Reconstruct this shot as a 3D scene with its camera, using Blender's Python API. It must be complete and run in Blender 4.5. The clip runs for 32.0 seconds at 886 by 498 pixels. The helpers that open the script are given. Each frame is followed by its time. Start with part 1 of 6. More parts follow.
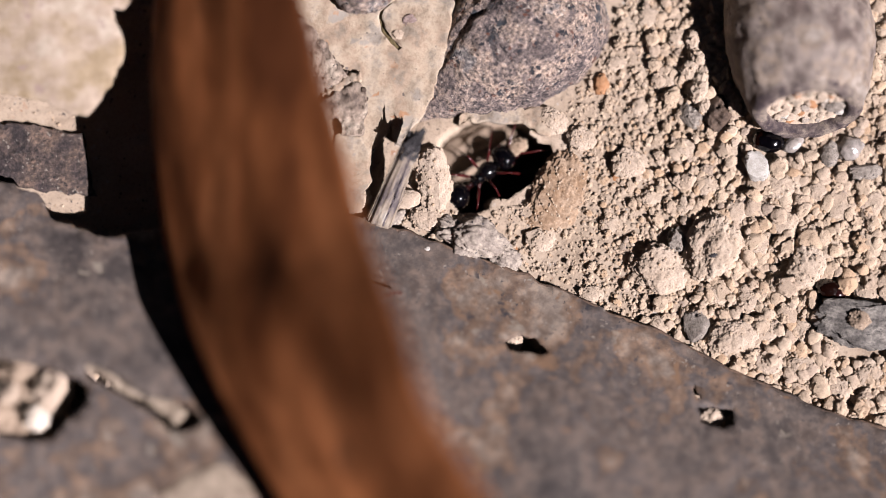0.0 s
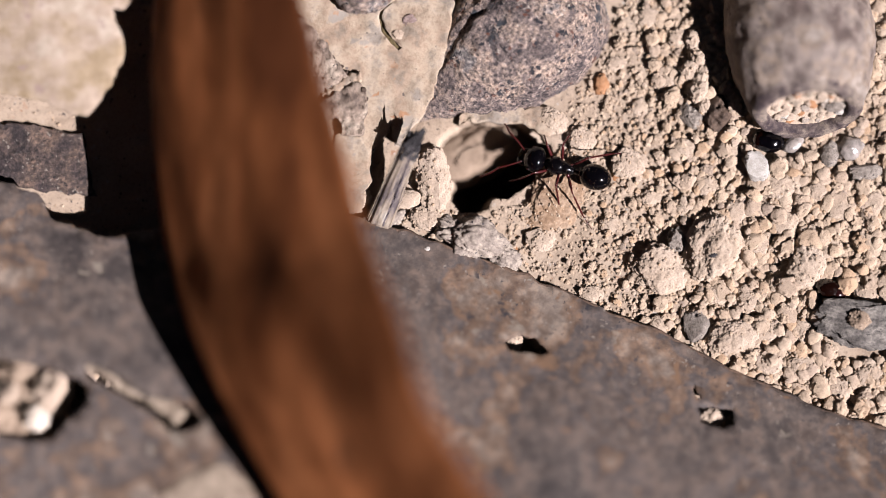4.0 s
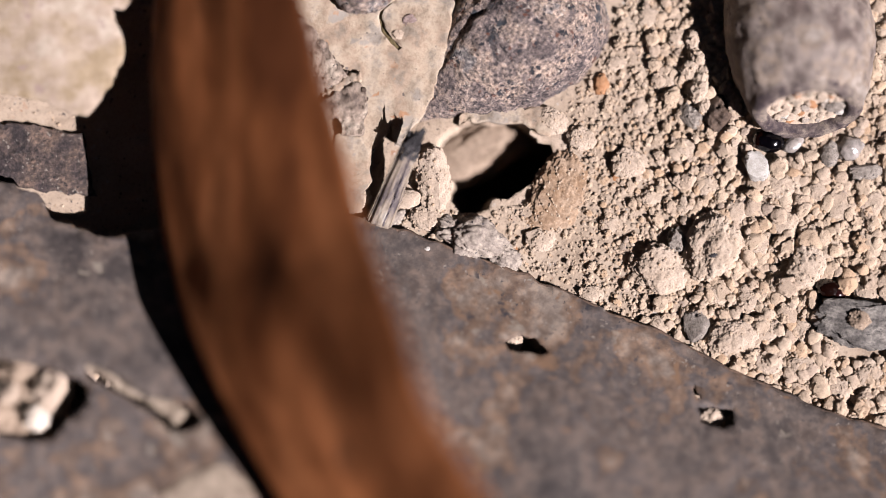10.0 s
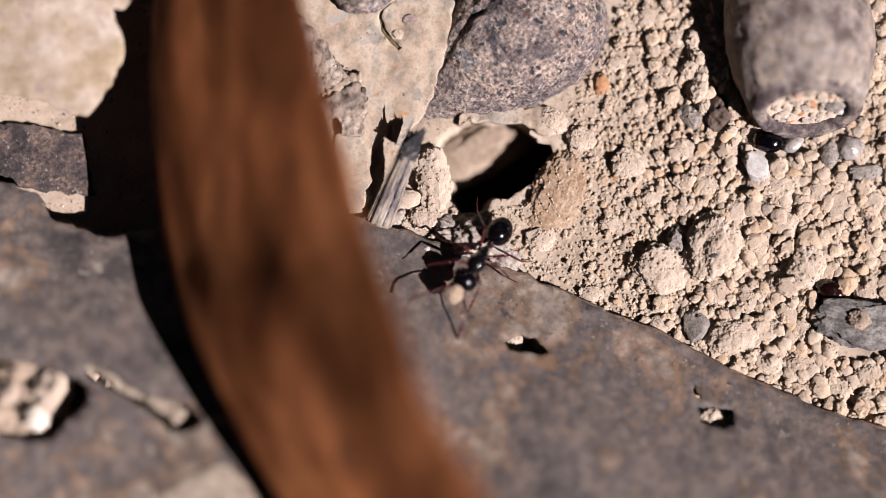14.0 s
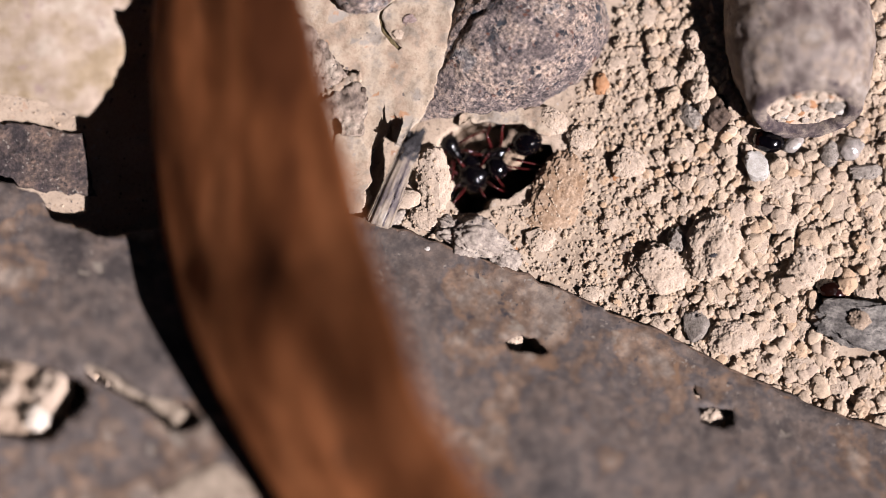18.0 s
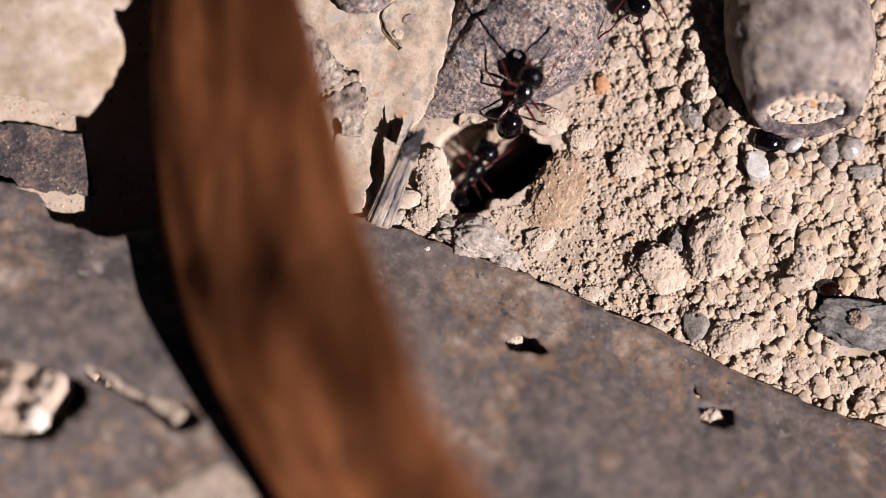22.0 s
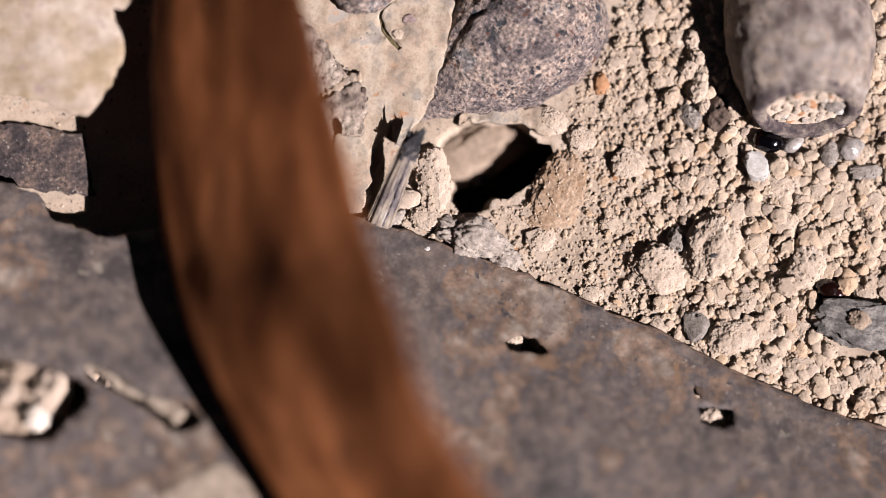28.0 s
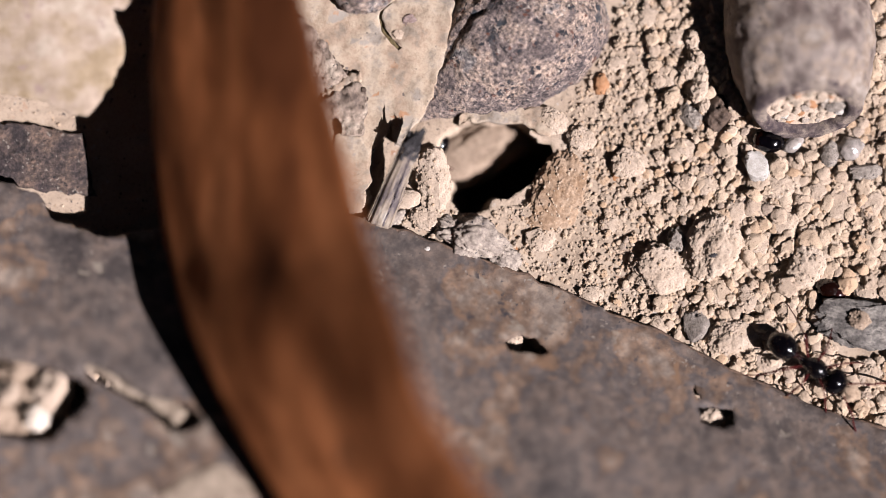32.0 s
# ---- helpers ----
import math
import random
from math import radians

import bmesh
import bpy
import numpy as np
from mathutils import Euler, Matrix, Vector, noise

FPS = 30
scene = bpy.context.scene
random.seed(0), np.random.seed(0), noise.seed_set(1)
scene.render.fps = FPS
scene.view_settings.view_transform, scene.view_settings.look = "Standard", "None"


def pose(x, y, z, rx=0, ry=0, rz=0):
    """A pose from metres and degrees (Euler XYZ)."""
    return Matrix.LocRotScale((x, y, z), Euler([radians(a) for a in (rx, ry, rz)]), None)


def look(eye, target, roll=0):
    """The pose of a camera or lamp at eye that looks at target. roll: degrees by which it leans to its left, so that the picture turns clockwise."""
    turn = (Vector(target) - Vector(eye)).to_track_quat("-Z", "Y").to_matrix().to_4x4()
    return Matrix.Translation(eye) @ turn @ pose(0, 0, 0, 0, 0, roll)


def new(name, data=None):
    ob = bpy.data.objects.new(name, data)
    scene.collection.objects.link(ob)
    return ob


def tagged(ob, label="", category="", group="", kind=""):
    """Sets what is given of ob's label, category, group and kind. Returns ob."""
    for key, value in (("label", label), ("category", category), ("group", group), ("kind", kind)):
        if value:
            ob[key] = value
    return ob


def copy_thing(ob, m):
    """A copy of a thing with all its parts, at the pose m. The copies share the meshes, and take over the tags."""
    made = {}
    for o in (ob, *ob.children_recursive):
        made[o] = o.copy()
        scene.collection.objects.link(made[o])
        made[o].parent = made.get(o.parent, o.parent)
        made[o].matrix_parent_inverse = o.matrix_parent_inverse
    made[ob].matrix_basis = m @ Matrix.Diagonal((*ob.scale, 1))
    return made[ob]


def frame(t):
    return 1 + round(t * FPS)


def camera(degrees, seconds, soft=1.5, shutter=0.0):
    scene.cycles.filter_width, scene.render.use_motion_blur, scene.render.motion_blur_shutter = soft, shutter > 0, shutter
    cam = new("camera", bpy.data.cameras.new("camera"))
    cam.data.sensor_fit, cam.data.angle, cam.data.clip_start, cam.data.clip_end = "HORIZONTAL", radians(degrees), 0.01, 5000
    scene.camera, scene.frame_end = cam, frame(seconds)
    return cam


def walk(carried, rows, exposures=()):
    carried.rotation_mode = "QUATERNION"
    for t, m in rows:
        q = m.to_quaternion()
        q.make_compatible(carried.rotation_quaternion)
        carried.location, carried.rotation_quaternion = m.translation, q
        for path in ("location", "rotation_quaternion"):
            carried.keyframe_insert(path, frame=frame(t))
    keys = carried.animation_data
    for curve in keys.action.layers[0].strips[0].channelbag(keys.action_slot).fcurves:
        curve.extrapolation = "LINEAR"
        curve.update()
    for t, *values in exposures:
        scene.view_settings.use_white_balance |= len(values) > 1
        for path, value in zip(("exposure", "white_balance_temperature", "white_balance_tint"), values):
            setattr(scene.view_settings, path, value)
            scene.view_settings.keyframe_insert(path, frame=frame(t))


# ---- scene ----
# A close look down on an ants' burrow among dead leaves. Built in millimetres, put into the world in metres.
MM = 0.001
TILT = radians(4)
EYE = Vector((0, -350 * math.sin(TILT), 350 * math.cos(TILT))) * MM

cam = camera(12.78, 32.0, soft=0.7, shutter=0.0)
cam.data.dof.use_dof = True
cam.data.dof.focus_distance = 0.3488
cam.data.dof.aperture_fstop = 4.6
STILL = look(EYE, (0, 0, 0))
walk(cam, [(0, STILL), (32.0, STILL)], exposures=[(0, 1.22, 6250, 20), (32.0, 1.22, 6250, 20)])

# ---- light ----
SUN = Vector((0.72, -0.437, 0.90)).normalized()
world = bpy.data.worlds.new("sky")
scene.world = world
world.use_nodes = True
sky = world.node_tree.nodes.new("ShaderNodeTexSky")
sky.sky_type, sky.sun_disc = "NISHITA", False
sky.sun_elevation = math.asin(SUN.z)
sky.sun_rotation = math.atan2(SUN.x, SUN.y)
back = world.node_tree.nodes["Background"]
back.inputs["Strength"].default_value = 0.003
world.node_tree.links.new(sky.outputs["Color"], back.inputs["Color"])
sun_data = bpy.data.lights.new("sun", "SUN")
sun_data.energy, sun_data.angle, sun_data.color = 5.0, radians(0.5), (1.0, 0.97, 0.93)
sun = new("sun", sun_data)
sun.matrix_world = look(SUN * 5, (0, 0, 0))


# ---- materials ----
TONE = 0.46  # colours below are for a dusty, dry surface; this brings them to reflectances

def ramp_node(nt, fac, stops):
    """A colour ramp over fac with stops of (place, colour)."""
    n = nt.nodes.new("ShaderNodeValToRGB")
    e = n.color_ramp.elements
    while len(e) < len(stops):
        e.new(0.5)
    for el, (p, c) in zip(e, stops):
        el.position, el.color = p, (*c, 1)
    nt.links.new(fac, n.inputs["Fac"])
    return n.outputs["Color"]


def noise_node(nt, co, scale, detail=4, rough=0.6, kind="NOISE"):
    if kind == "NOISE":
        n = nt.nodes.new("ShaderNodeTexNoise")
        n.inputs["Detail"].default_value, n.inputs["Roughness"].default_value = detail, rough
        out = n.outputs["Fac"]
    else:
        n = nt.nodes.new("ShaderNodeTexVoronoi")
        out = n.outputs["Distance"]
    n.inputs["Scale"].default_value = scale
    nt.links.new(co, n.inputs["Vector"])
    return out


def mix_node(nt, fac, a, b, mode="MIX"):
    n = nt.nodes.new("ShaderNodeMix")
    n.data_type, n.blend_type = "RGBA", mode
    if isinstance(fac, float):
        n.inputs["Factor"].default_value = fac
    else:
        nt.links.new(fac, n.inputs["Factor"])
    nt.links.new(a, n.inputs[6])
    nt.links.new(b, n.inputs[7])
    return n.outputs[2]


def surface(name, coarse, fine, size, grain, rough=0.85, bump=0.15, specks=None, island=None, piece=None, translucent=0.0,
            stretch=(1, 1, 1), spec=0.3, thick=0.1, pebbly=0.0):
    """A worn natural surface. coarse, fine: ramps of colour; size, grain: their scale in mm; specks: (size, reach, colour);
    island, piece: a ramp of tints from island to island or from object to object; pebbly: the size of grains in the relief."""
    coarse = [(p, [v * TONE for v in c]) for p, c in coarse]
    m = bpy.data.materials.new(name)
    m.use_nodes = True
    nt = m.node_tree
    bsdf = nt.nodes["Principled BSDF"]
    tc, mp = nt.nodes.new("ShaderNodeTexCoord"), nt.nodes.new("ShaderNodeMapping")
    mp.inputs["Scale"].default_value = [1000 * s for s in stretch]
    nt.links.new(tc.outputs["Object"], mp.inputs["Vector"])
    co = mp.outputs["Vector"]
    c1 = ramp_node(nt, noise_node(nt, co, 1 / size), coarse)
    n2 = noise_node(nt, co, 1 / grain, 6, 0.7)
    c2 = ramp_node(nt, n2, fine)
    colour = mix_node(nt, 1.0, c1, c2, "MULTIPLY")
    if island:
        geo = nt.nodes.new("ShaderNodeNewGeometry")
        colour = mix_node(nt, 1.0, colour, ramp_node(nt, geo.outputs["Random Per Island"], island), "MULTIPLY")
    if piece:
        info = nt.nodes.new("ShaderNodeObjectInfo")
        colour = mix_node(nt, 1.0, colour, ramp_node(nt, info.outputs["Random"], piece), "MULTIPLY")
    for s_size, reach, s_col, *share in specks or ():
        bend, wn = nt.nodes.new("ShaderNodeVectorMath"), nt.nodes.new("ShaderNodeTexNoise")
        bend.operation = "MULTIPLY_ADD"
        wn.inputs["Scale"].default_value, wn.inputs["Detail"].default_value = 1.8 / s_size, 3
        nt.links.new(co, wn.inputs["Vector"])
        nt.links.new(wn.outputs["Color"], bend.inputs[0])
        bend.inputs[1].default_value = [s_size * 1.3] * 3
        nt.links.new(co, bend.inputs[2])
        d = noise_node(nt, bend.outputs[0], 1 / s_size, kind="VORONOI")
        mask = ramp_node(nt, d, [(0, (1, 1, 1)), (reach, (1, 1, 1)), (reach + 0.08, (0, 0, 0))])
        thin = ramp_node(nt, noise_node(nt, co, 0.45 / s_size), [(share[0] if share else 0.5, (0, 0, 0)), ((share[0] if share else 0.5) + 0.08, (1, 1, 1))])
        both = mix_node(nt, 1.0, mask, thin, "MULTIPLY")
        rgb = nt.nodes.new("ShaderNodeRGB")
        rgb.outputs[0].default_value = (*[v * TONE for v in s_col], 1)
        colour = mix_node(nt, both, colour, rgb.outputs[0])
    nt.links.new(colour, bsdf.inputs["Base Color"])
    bsdf.inputs["Specular IOR Level"].default_value = spec
    bsdf.inputs["Diffuse Roughness"].default_value = 1.0 if rough > 0.85 else 0.3  # dry dust scatters light back
    r = nt.nodes.new("ShaderNodeMapRange")
    r.inputs["To Min"].default_value, r.inputs["To Max"].default_value = rough - 0.12, min(1, rough + 0.12)
    nt.links.new(n2, r.inputs["Value"])
    nt.links.new(r.outputs["Result"], bsdf.inputs["Roughness"])
    if bump:
        b = nt.nodes.new("ShaderNodeBump")
        b.inputs["Strength"].default_value, b.inputs["Distance"].default_value = bump, thick * MM
        nt.links.new(n2, b.inputs["Height"])
        if pebbly:
            p = nt.nodes.new("ShaderNodeBump")
            p.invert = True
            p.inputs["Strength"].default_value, p.inputs["Distance"].default_value = 0.4, 0.6 * pebbly * MM
            nt.links.new(noise_node(nt, co, 1 / pebbly, kind="VORONOI"), p.inputs["Height"])
            nt.links.new(p.outputs["Normal"], b.inputs["Normal"])
        nt.links.new(b.outputs["Normal"], bsdf.inputs["Normal"])
    if translucent:
        tr, mx = nt.nodes.new("ShaderNodeBsdfTranslucent"), nt.nodes.new("ShaderNodeMixShader")
        nt.links.new(colour, tr.inputs["Color"])
        mx.inputs["Fac"].default_value = translucent
        nt.links.new(bsdf.outputs[0], mx.inputs[1])
        nt.links.new(tr.outputs[0], mx.inputs[2])
        nt.links.new(mx.outputs[0], nt.nodes["Material Output"].inputs["Surface"])
    return m


def glossy(name, colour, rough=0.15, spec=0.6, transmission=0.0, relief=0.4, pitch=9000):
    """A smooth shiny shell or mineral, with a slight change of tone."""
    m = bpy.data.materials.new(name)
    m.use_nodes = True
    nt = m.node_tree
    bsdf = nt.nodes["Principled BSDF"]
    tc = nt.nodes.new("ShaderNodeTexCoord")
    n = noise_node(nt, tc.outputs["Object"], 1500, 4, 0.6)
    nt.links.new(ramp_node(nt, n, [(0.3, [c * 0.6 for c in colour]), (0.7, [min(1, c * 1.3) for c in colour])]),
                 bsdf.inputs["Base Color"])
    bsdf.inputs["Roughness"].default_value = rough
    bsdf.inputs["Specular IOR Level"].default_value = spec
    bsdf.inputs["Transmission Weight"].default_value = transmission
    b = nt.nodes.new("ShaderNodeBump")
    b.inputs["Strength"].default_value, b.inputs["Distance"].default_value = relief, 0.025 * MM
    nt.links.new(noise_node(nt, tc.outputs["Object"], pitch, 2, 0.5), b.inputs["Height"])
    nt.links.new(b.outputs["Normal"], bsdf.inputs["Normal"])
    return m


TINTS = [(0.0, (0.70, 0.68, 0.70)), (0.07, (0.88, 0.85, 0.84)), (0.2, (0.95, 0.92, 0.9)), (0.5, (1.0, 0.97, 0.93)), (0.8, (1.05, 1.0, 0.94)), (1.0, (1.0, 0.86, 0.72))]
SOIL = surface("dry_soil", [(0.3, (0.60, 0.455, 0.33)), (0.5, (0.71, 0.555, 0.415)), (0.7, (0.77, 0.62, 0.475))],
               [(0.3, (0.72, 0.68, 0.65)), (0.5, (1, 1, 1)), (0.75, (1.1, 1.09, 1.06))], 5, 0.25, 0.95, 0.6,
               specks=[(1.6, 0.14, (0.58, 0.29, 0.16), 0.55), (0.5, 0.17, (0.15, 0.12, 0.11), 0.5), (1.1, 0.12, (0.78, 0.71, 0.63))], thick=0.2)
CRUMB_RAMP = [(0.36, (0.73, 0.575, 0.435)), (0.64, (0.89, 0.725, 0.57))]
FINE_RAMP = [(0.36, (0.70, 0.66, 0.63)), (0.48, (0.98, 0.98, 0.97)), (0.64, (1.07, 1.06, 1.03))]
CRUMB = surface("soil_crumbs", CRUMB_RAMP, FINE_RAMP, 3, 0.12, 0.95, 0.8, island=TINTS, thick=0.1, pebbly=0.15)
CRUMB_PIECE = surface("soil_crumb", CRUMB_RAMP, FINE_RAMP, 3, 0.12, 0.95, 0.8, piece=TINTS, thick=0.1, pebbly=0.15)
CLOD = surface("soil_clod", [(0.36, (0.71, 0.555, 0.42)), (0.64, (0.87, 0.70, 0.555))], FINE_RAMP, 1.5, 0.12, 0.95, 0.8,
               specks=[(1.3, 0.12, (0.16, 0.13, 0.13), 0.57)], thick=0.1, pebbly=0.16)
GREY_ROCK = surface("grey_stone", [(0.36, (0.30, 0.25, 0.21)), (0.64, (0.62, 0.545, 0.47))],
                    [(0.36, (0.6, 0.6, 0.6)), (0.64, (1.15, 1.12, 1.1))], 0.9, 0.18, 0.8, 0.9, specks=[(0.5, 0.15, (0.09, 0.08, 0.08)), (0.6, 0.16, (0.62, 0.55, 0.48), 0.52)], thick=0.2)
PALE_ROCK = surface("pale_stone", [(0.36, (0.66, 0.60, 0.53)), (0.64, (0.96, 0.90, 0.82))],
                    [(0.3, (0.75, 0.74, 0.74)), (0.7, (1.1, 1.1, 1.1))], 0.7, 0.15, 0.6, 0.8, specks=[(0.6, 0.13, (0.30, 0.27, 0.25), 0.52)], thick=0.15)
DARK_ROCK = surface("dark_stone", [(0.36, (0.085, 0.055, 0.04)), (0.64, (0.22, 0.15, 0.11))],
                    [(0.3, (0.6, 0.6, 0.6)), (0.7, (1.2, 1.15, 1.1))], 0.9, 0.18, 0.8, 0.7, thick=0.15)
SLATE = surface("grey_bark_flake", [(0.38, (0.13, 0.115, 0.105)), (0.5, (0.25, 0.225, 0.205)), (0.62, (0.42, 0.38, 0.34))],
                [(0.38, (0.55, 0.55, 0.55)), (0.62, (1.25, 1.23, 1.2))], 1.1, 0.25, 0.8, 0.9, stretch=(0.75, 1.2, 1), specks=[(0.7, 0.18, (0.06, 0.055, 0.055), 0.5)], thick=0.2)
GREY_LEAF = surface("grey_dead_leaf", [(0.34, (0.075, 0.062, 0.058)), (0.42, (0.15, 0.122, 0.108)), (0.48, (0.185, 0.142, 0.118)), (0.53, (0.13, 0.11, 0.104)), (0.58, (0.215, 0.142, 0.098)), (0.66, (0.33, 0.265, 0.215))],
                    [(0.38, (0.66, 0.63, 0.62)), (0.5, (0.97, 0.95, 0.94)), (0.62, (1.42, 1.34, 1.26))], 7.0, 1.4, 0.75, 0.4,
                    specks=[(0.55, 0.2, (0.33, 0.275, 0.23), 0.53), (0.6, 0.17, (0.08, 0.07, 0.07), 0.53), (3.6, 0.2, (0.27, 0.16, 0.095), 0.55), (2.6, 0.16, (0.36, 0.30, 0.24), 0.56), (2.2, 0.15, (0.05, 0.045, 0.05), 0.55)], thick=0.25)
LEAF_EDGE = surface("leaf_margin", [(0.36, (0.08, 0.06, 0.05)), (0.5, (0.16, 0.105, 0.075)), (0.64, (0.23, 0.155, 0.11))], [(0.38, (0.6, 0.58, 0.56)), (0.62, (1.3, 1.22, 1.15))], 2.5, 0.5, 0.75, 0.6, thick=0.2)
DARK_LEAF = surface("dark_dead_leaf", [(0.38, (0.06, 0.045, 0.045)), (0.5, (0.12, 0.088, 0.076)), (0.62, (0.20, 0.14, 0.11))],
                    [(0.38, (0.45, 0.44, 0.46)), (0.5, (0.95, 0.94, 0.93)), (0.64, (2.0, 1.85, 1.75))], 2.2, 0.4, 0.75, 0.9,
                    specks=[(0.5, 0.2, (0.40, 0.34, 0.29), 0.5), (0.7, 0.2, (0.035, 0.03, 0.03), 0.5)], thick=0.3)
PALE_LEAF = surface("pale_dead_leaf", [(0.36, (0.54, 0.41, 0.265)), (0.48, (0.63, 0.495, 0.365)), (0.56, (0.66, 0.52, 0.41)), (0.64, (0.74, 0.62, 0.50))],
                    [(0.36, (0.76, 0.72, 0.66)), (0.62, (1.06, 1.05, 1.04))], 3.2, 1.5, 0.8, 0.4, specks=[(2.4, 0.16, (0.50, 0.36, 0.30), 0.54)], thick=0.25)
BROWN_LEAF = surface("brown_dry_leaf", [(0.36, (0.21, 0.066, 0.022)), (0.48, (0.43, 0.148, 0.05)), (0.62, (0.71, 0.272, 0.105))],
                     [(0.36, (0.62, 0.56, 0.50)), (0.5, (0.95, 0.93, 0.9)), (0.62, (1.18, 1.15, 1.12))], 6, 3.4, 0.75, 0.25, stretch=(1, 0.24, 1),
                     specks=[(5.0, 0.16, (0.17, 0.065, 0.03), 0.57), (4.0, 0.14, (0.56, 0.27, 0.12), 0.57)], translucent=0.5, thick=0.25, spec=0.15)
POD = surface("weathered_pod", [(0.37, (0.17, 0.125, 0.11)), (0.45, (0.31, 0.25, 0.22)), (0.52, (0.37, 0.305, 0.27)), (0.58, (0.42, 0.325, 0.255)), (0.65, (0.52, 0.445, 0.39))],
              [(0.38, (0.66, 0.64, 0.62)), (0.62, (1.18, 1.16, 1.13))], 3.4, 0.9, 0.75, 0.5, specks=[(0.7, 0.16, (0.14, 0.11, 0.10)), (0.6, 0.14, (0.56, 0.47, 0.36))], thick=0.25)
CAPSULE = surface("speckled_capsule", [(0.38, (0.20, 0.165, 0.16)), (0.45, (0.37, 0.305, 0.28)), (0.52, (0.50, 0.40, 0.335)), (0.58, (0.56, 0.45, 0.375)), (0.64, (0.40, 0.375, 0.365))],
                  [(0.38, (0.2, 0.19, 0.21)), (0.46, (0.7, 0.67, 0.68)), (0.54, (1.15, 1.08, 1.04)), (0.64, (2.1, 1.95, 1.8))], 3.6, 0.36, 0.75, 1.0,
                  specks=[(0.75, 0.3, (0.045, 0.045, 0.055), 0.48), (0.7, 0.25, (0.24, 0.10, 0.065), 0.53), (0.5, 0.2, (0.86, 0.75, 0.64), 0.52), (2.4, 0.3, (0.075, 0.085, 0.10), 0.56)], thick=0.5)
CRUST = surface("pale_earth_crust", [(0.36, (0.46, 0.37, 0.285)), (0.43, (0.63, 0.47, 0.34)), (0.5, (0.69, 0.545, 0.40)), (0.57, (0.72, 0.585, 0.445)), (0.64, (0.48, 0.41, 0.34))],
                [(0.36, (0.8, 0.77, 0.75)), (0.55, (1.02, 1.02, 1.02))], 3.4, 0.35, 0.9, 0.7,
                specks=[(3.4, 0.26, (0.52, 0.45, 0.38), 0.55), (2.2, 0.15, (0.66, 0.37, 0.21), 0.54), (0.9, 0.1, (0.18, 0.15, 0.14), 0.54)], thick=0.2)
BARK = surface("rough_bark", [(0.36, (0.26, 0.20, 0.165)), (0.46, (0.42, 0.325, 0.26)), (0.56, (0.54, 0.43, 0.34)), (0.64, (0.68, 0.57, 0.455))],
               [(0.36, (0.55, 0.53, 0.52)), (0.64, (1.25, 1.22, 1.2))], 1.8, 0.25, 0.85, 0.8, stretch=(1, 0.6, 1),
               specks=[(0.4, 0.18, (0.07, 0.06, 0.065), 0.5)], thick=0.25)
STALK = surface("split_stalk", [(0.36, (0.14, 0.115, 0.12)), (0.44, (0.28, 0.23, 0.205)), (0.52, (0.44, 0.36, 0.28)), (0.60, (0.50, 0.42, 0.33)), (0.68, (0.64, 0.58, 0.51))],
                [(0.36, (0.66, 0.64, 0.65)), (0.6, (1.1, 1.08, 1.06))], 0.8, 0.22, 0.5, 0.5, stretch=(1.0, 1.0, 0.3), thick=0.1)
FIBRES = [surface("stalk_fibre", [(0.36, lo), (0.64, hi)], [(0.36, (0.7, 0.68, 0.68)), (0.62, (1.1, 1.08, 1.05))], 1.2, 0.2, 0.6, 0.5, stretch=(1, 1, 0.5), thick=0.1)
          for lo, hi in (((0.46, 0.37, 0.27), (0.68, 0.57, 0.43)), ((0.10, 0.08, 0.095), (0.22, 0.18, 0.19)))]
TWIG = surface("pale_twig_bark", [(0.36, (0.40, 0.31, 0.235)), (0.64, (0.66, 0.54, 0.42))], [(0.36, (0.66, 0.63, 0.6)), (0.62, (1.1, 1.08, 1.05))], 1.2, 0.4, 0.85, 0.6, thick=0.2)
CRACK_DIRT = surface("crack_dirt", [(0.36, (0.16, 0.12, 0.05)), (0.64, (0.36, 0.27, 0.15))], [(0.36, (0.6, 0.6, 0.55)), (0.62, (1.1, 1.1, 1.0))], 0.8, 0.2, 0.95, 0.6, thick=0.12)
POD_RIM = surface("dark_pod_rim", [(0.36, (0.07, 0.05, 0.058)), (0.48, (0.17, 0.13, 0.125)), (0.6, (0.42, 0.35, 0.29))],
                  [(0.38, (0.6, 0.58, 0.6)), (0.62, (1.2, 1.15, 1.1))], 1.6, 0.35, 0.75, 0.8, specks=[(0.6, 0.15, (0.5, 0.42, 0.34), 0.55)], thick=0.25)
CHAR = surface("charred_tip", [(0.3, (0.035, 0.032, 0.035)), (0.7, (0.10, 0.09, 0.095))],
               [(0.3, (0.6, 0.6, 0.6)), (0.7, (1.3, 1.3, 1.3))], 0.5, 0.12, 0.6, 0.8, thick=0.15)
SHELL = glossy("black_chitin", (0.0012, 0.0009, 0.0014), 0.09, 0.35, relief=0.06)
PITTED = glossy("pitted_black_chitin", (0.0016, 0.0012, 0.0016), 0.17, 0.4, relief=0.8, pitch=6500)
SHELL_BROWN = glossy("brown_chitin", (0.014, 0.003, 0.003), 0.2, 0.4, relief=0.2)
LEG = glossy("reddish_leg_chitin", (0.042, 0.0062, 0.006), 0.22, 0.5, relief=0.2)
HAIR = glossy("pale_bristle", (0.16, 0.10, 0.06), 0.4, 0.4)
AMBER = glossy("dark_amber_shell", (0.005, 0.0013, 0.0007), 0.1, 0.5, relief=0.1)
QUARTZ = glossy("quartz", (0.34, 0.30, 0.27), 0.22, 0.45, transmission=0.4, relief=0.6, pitch=3000)
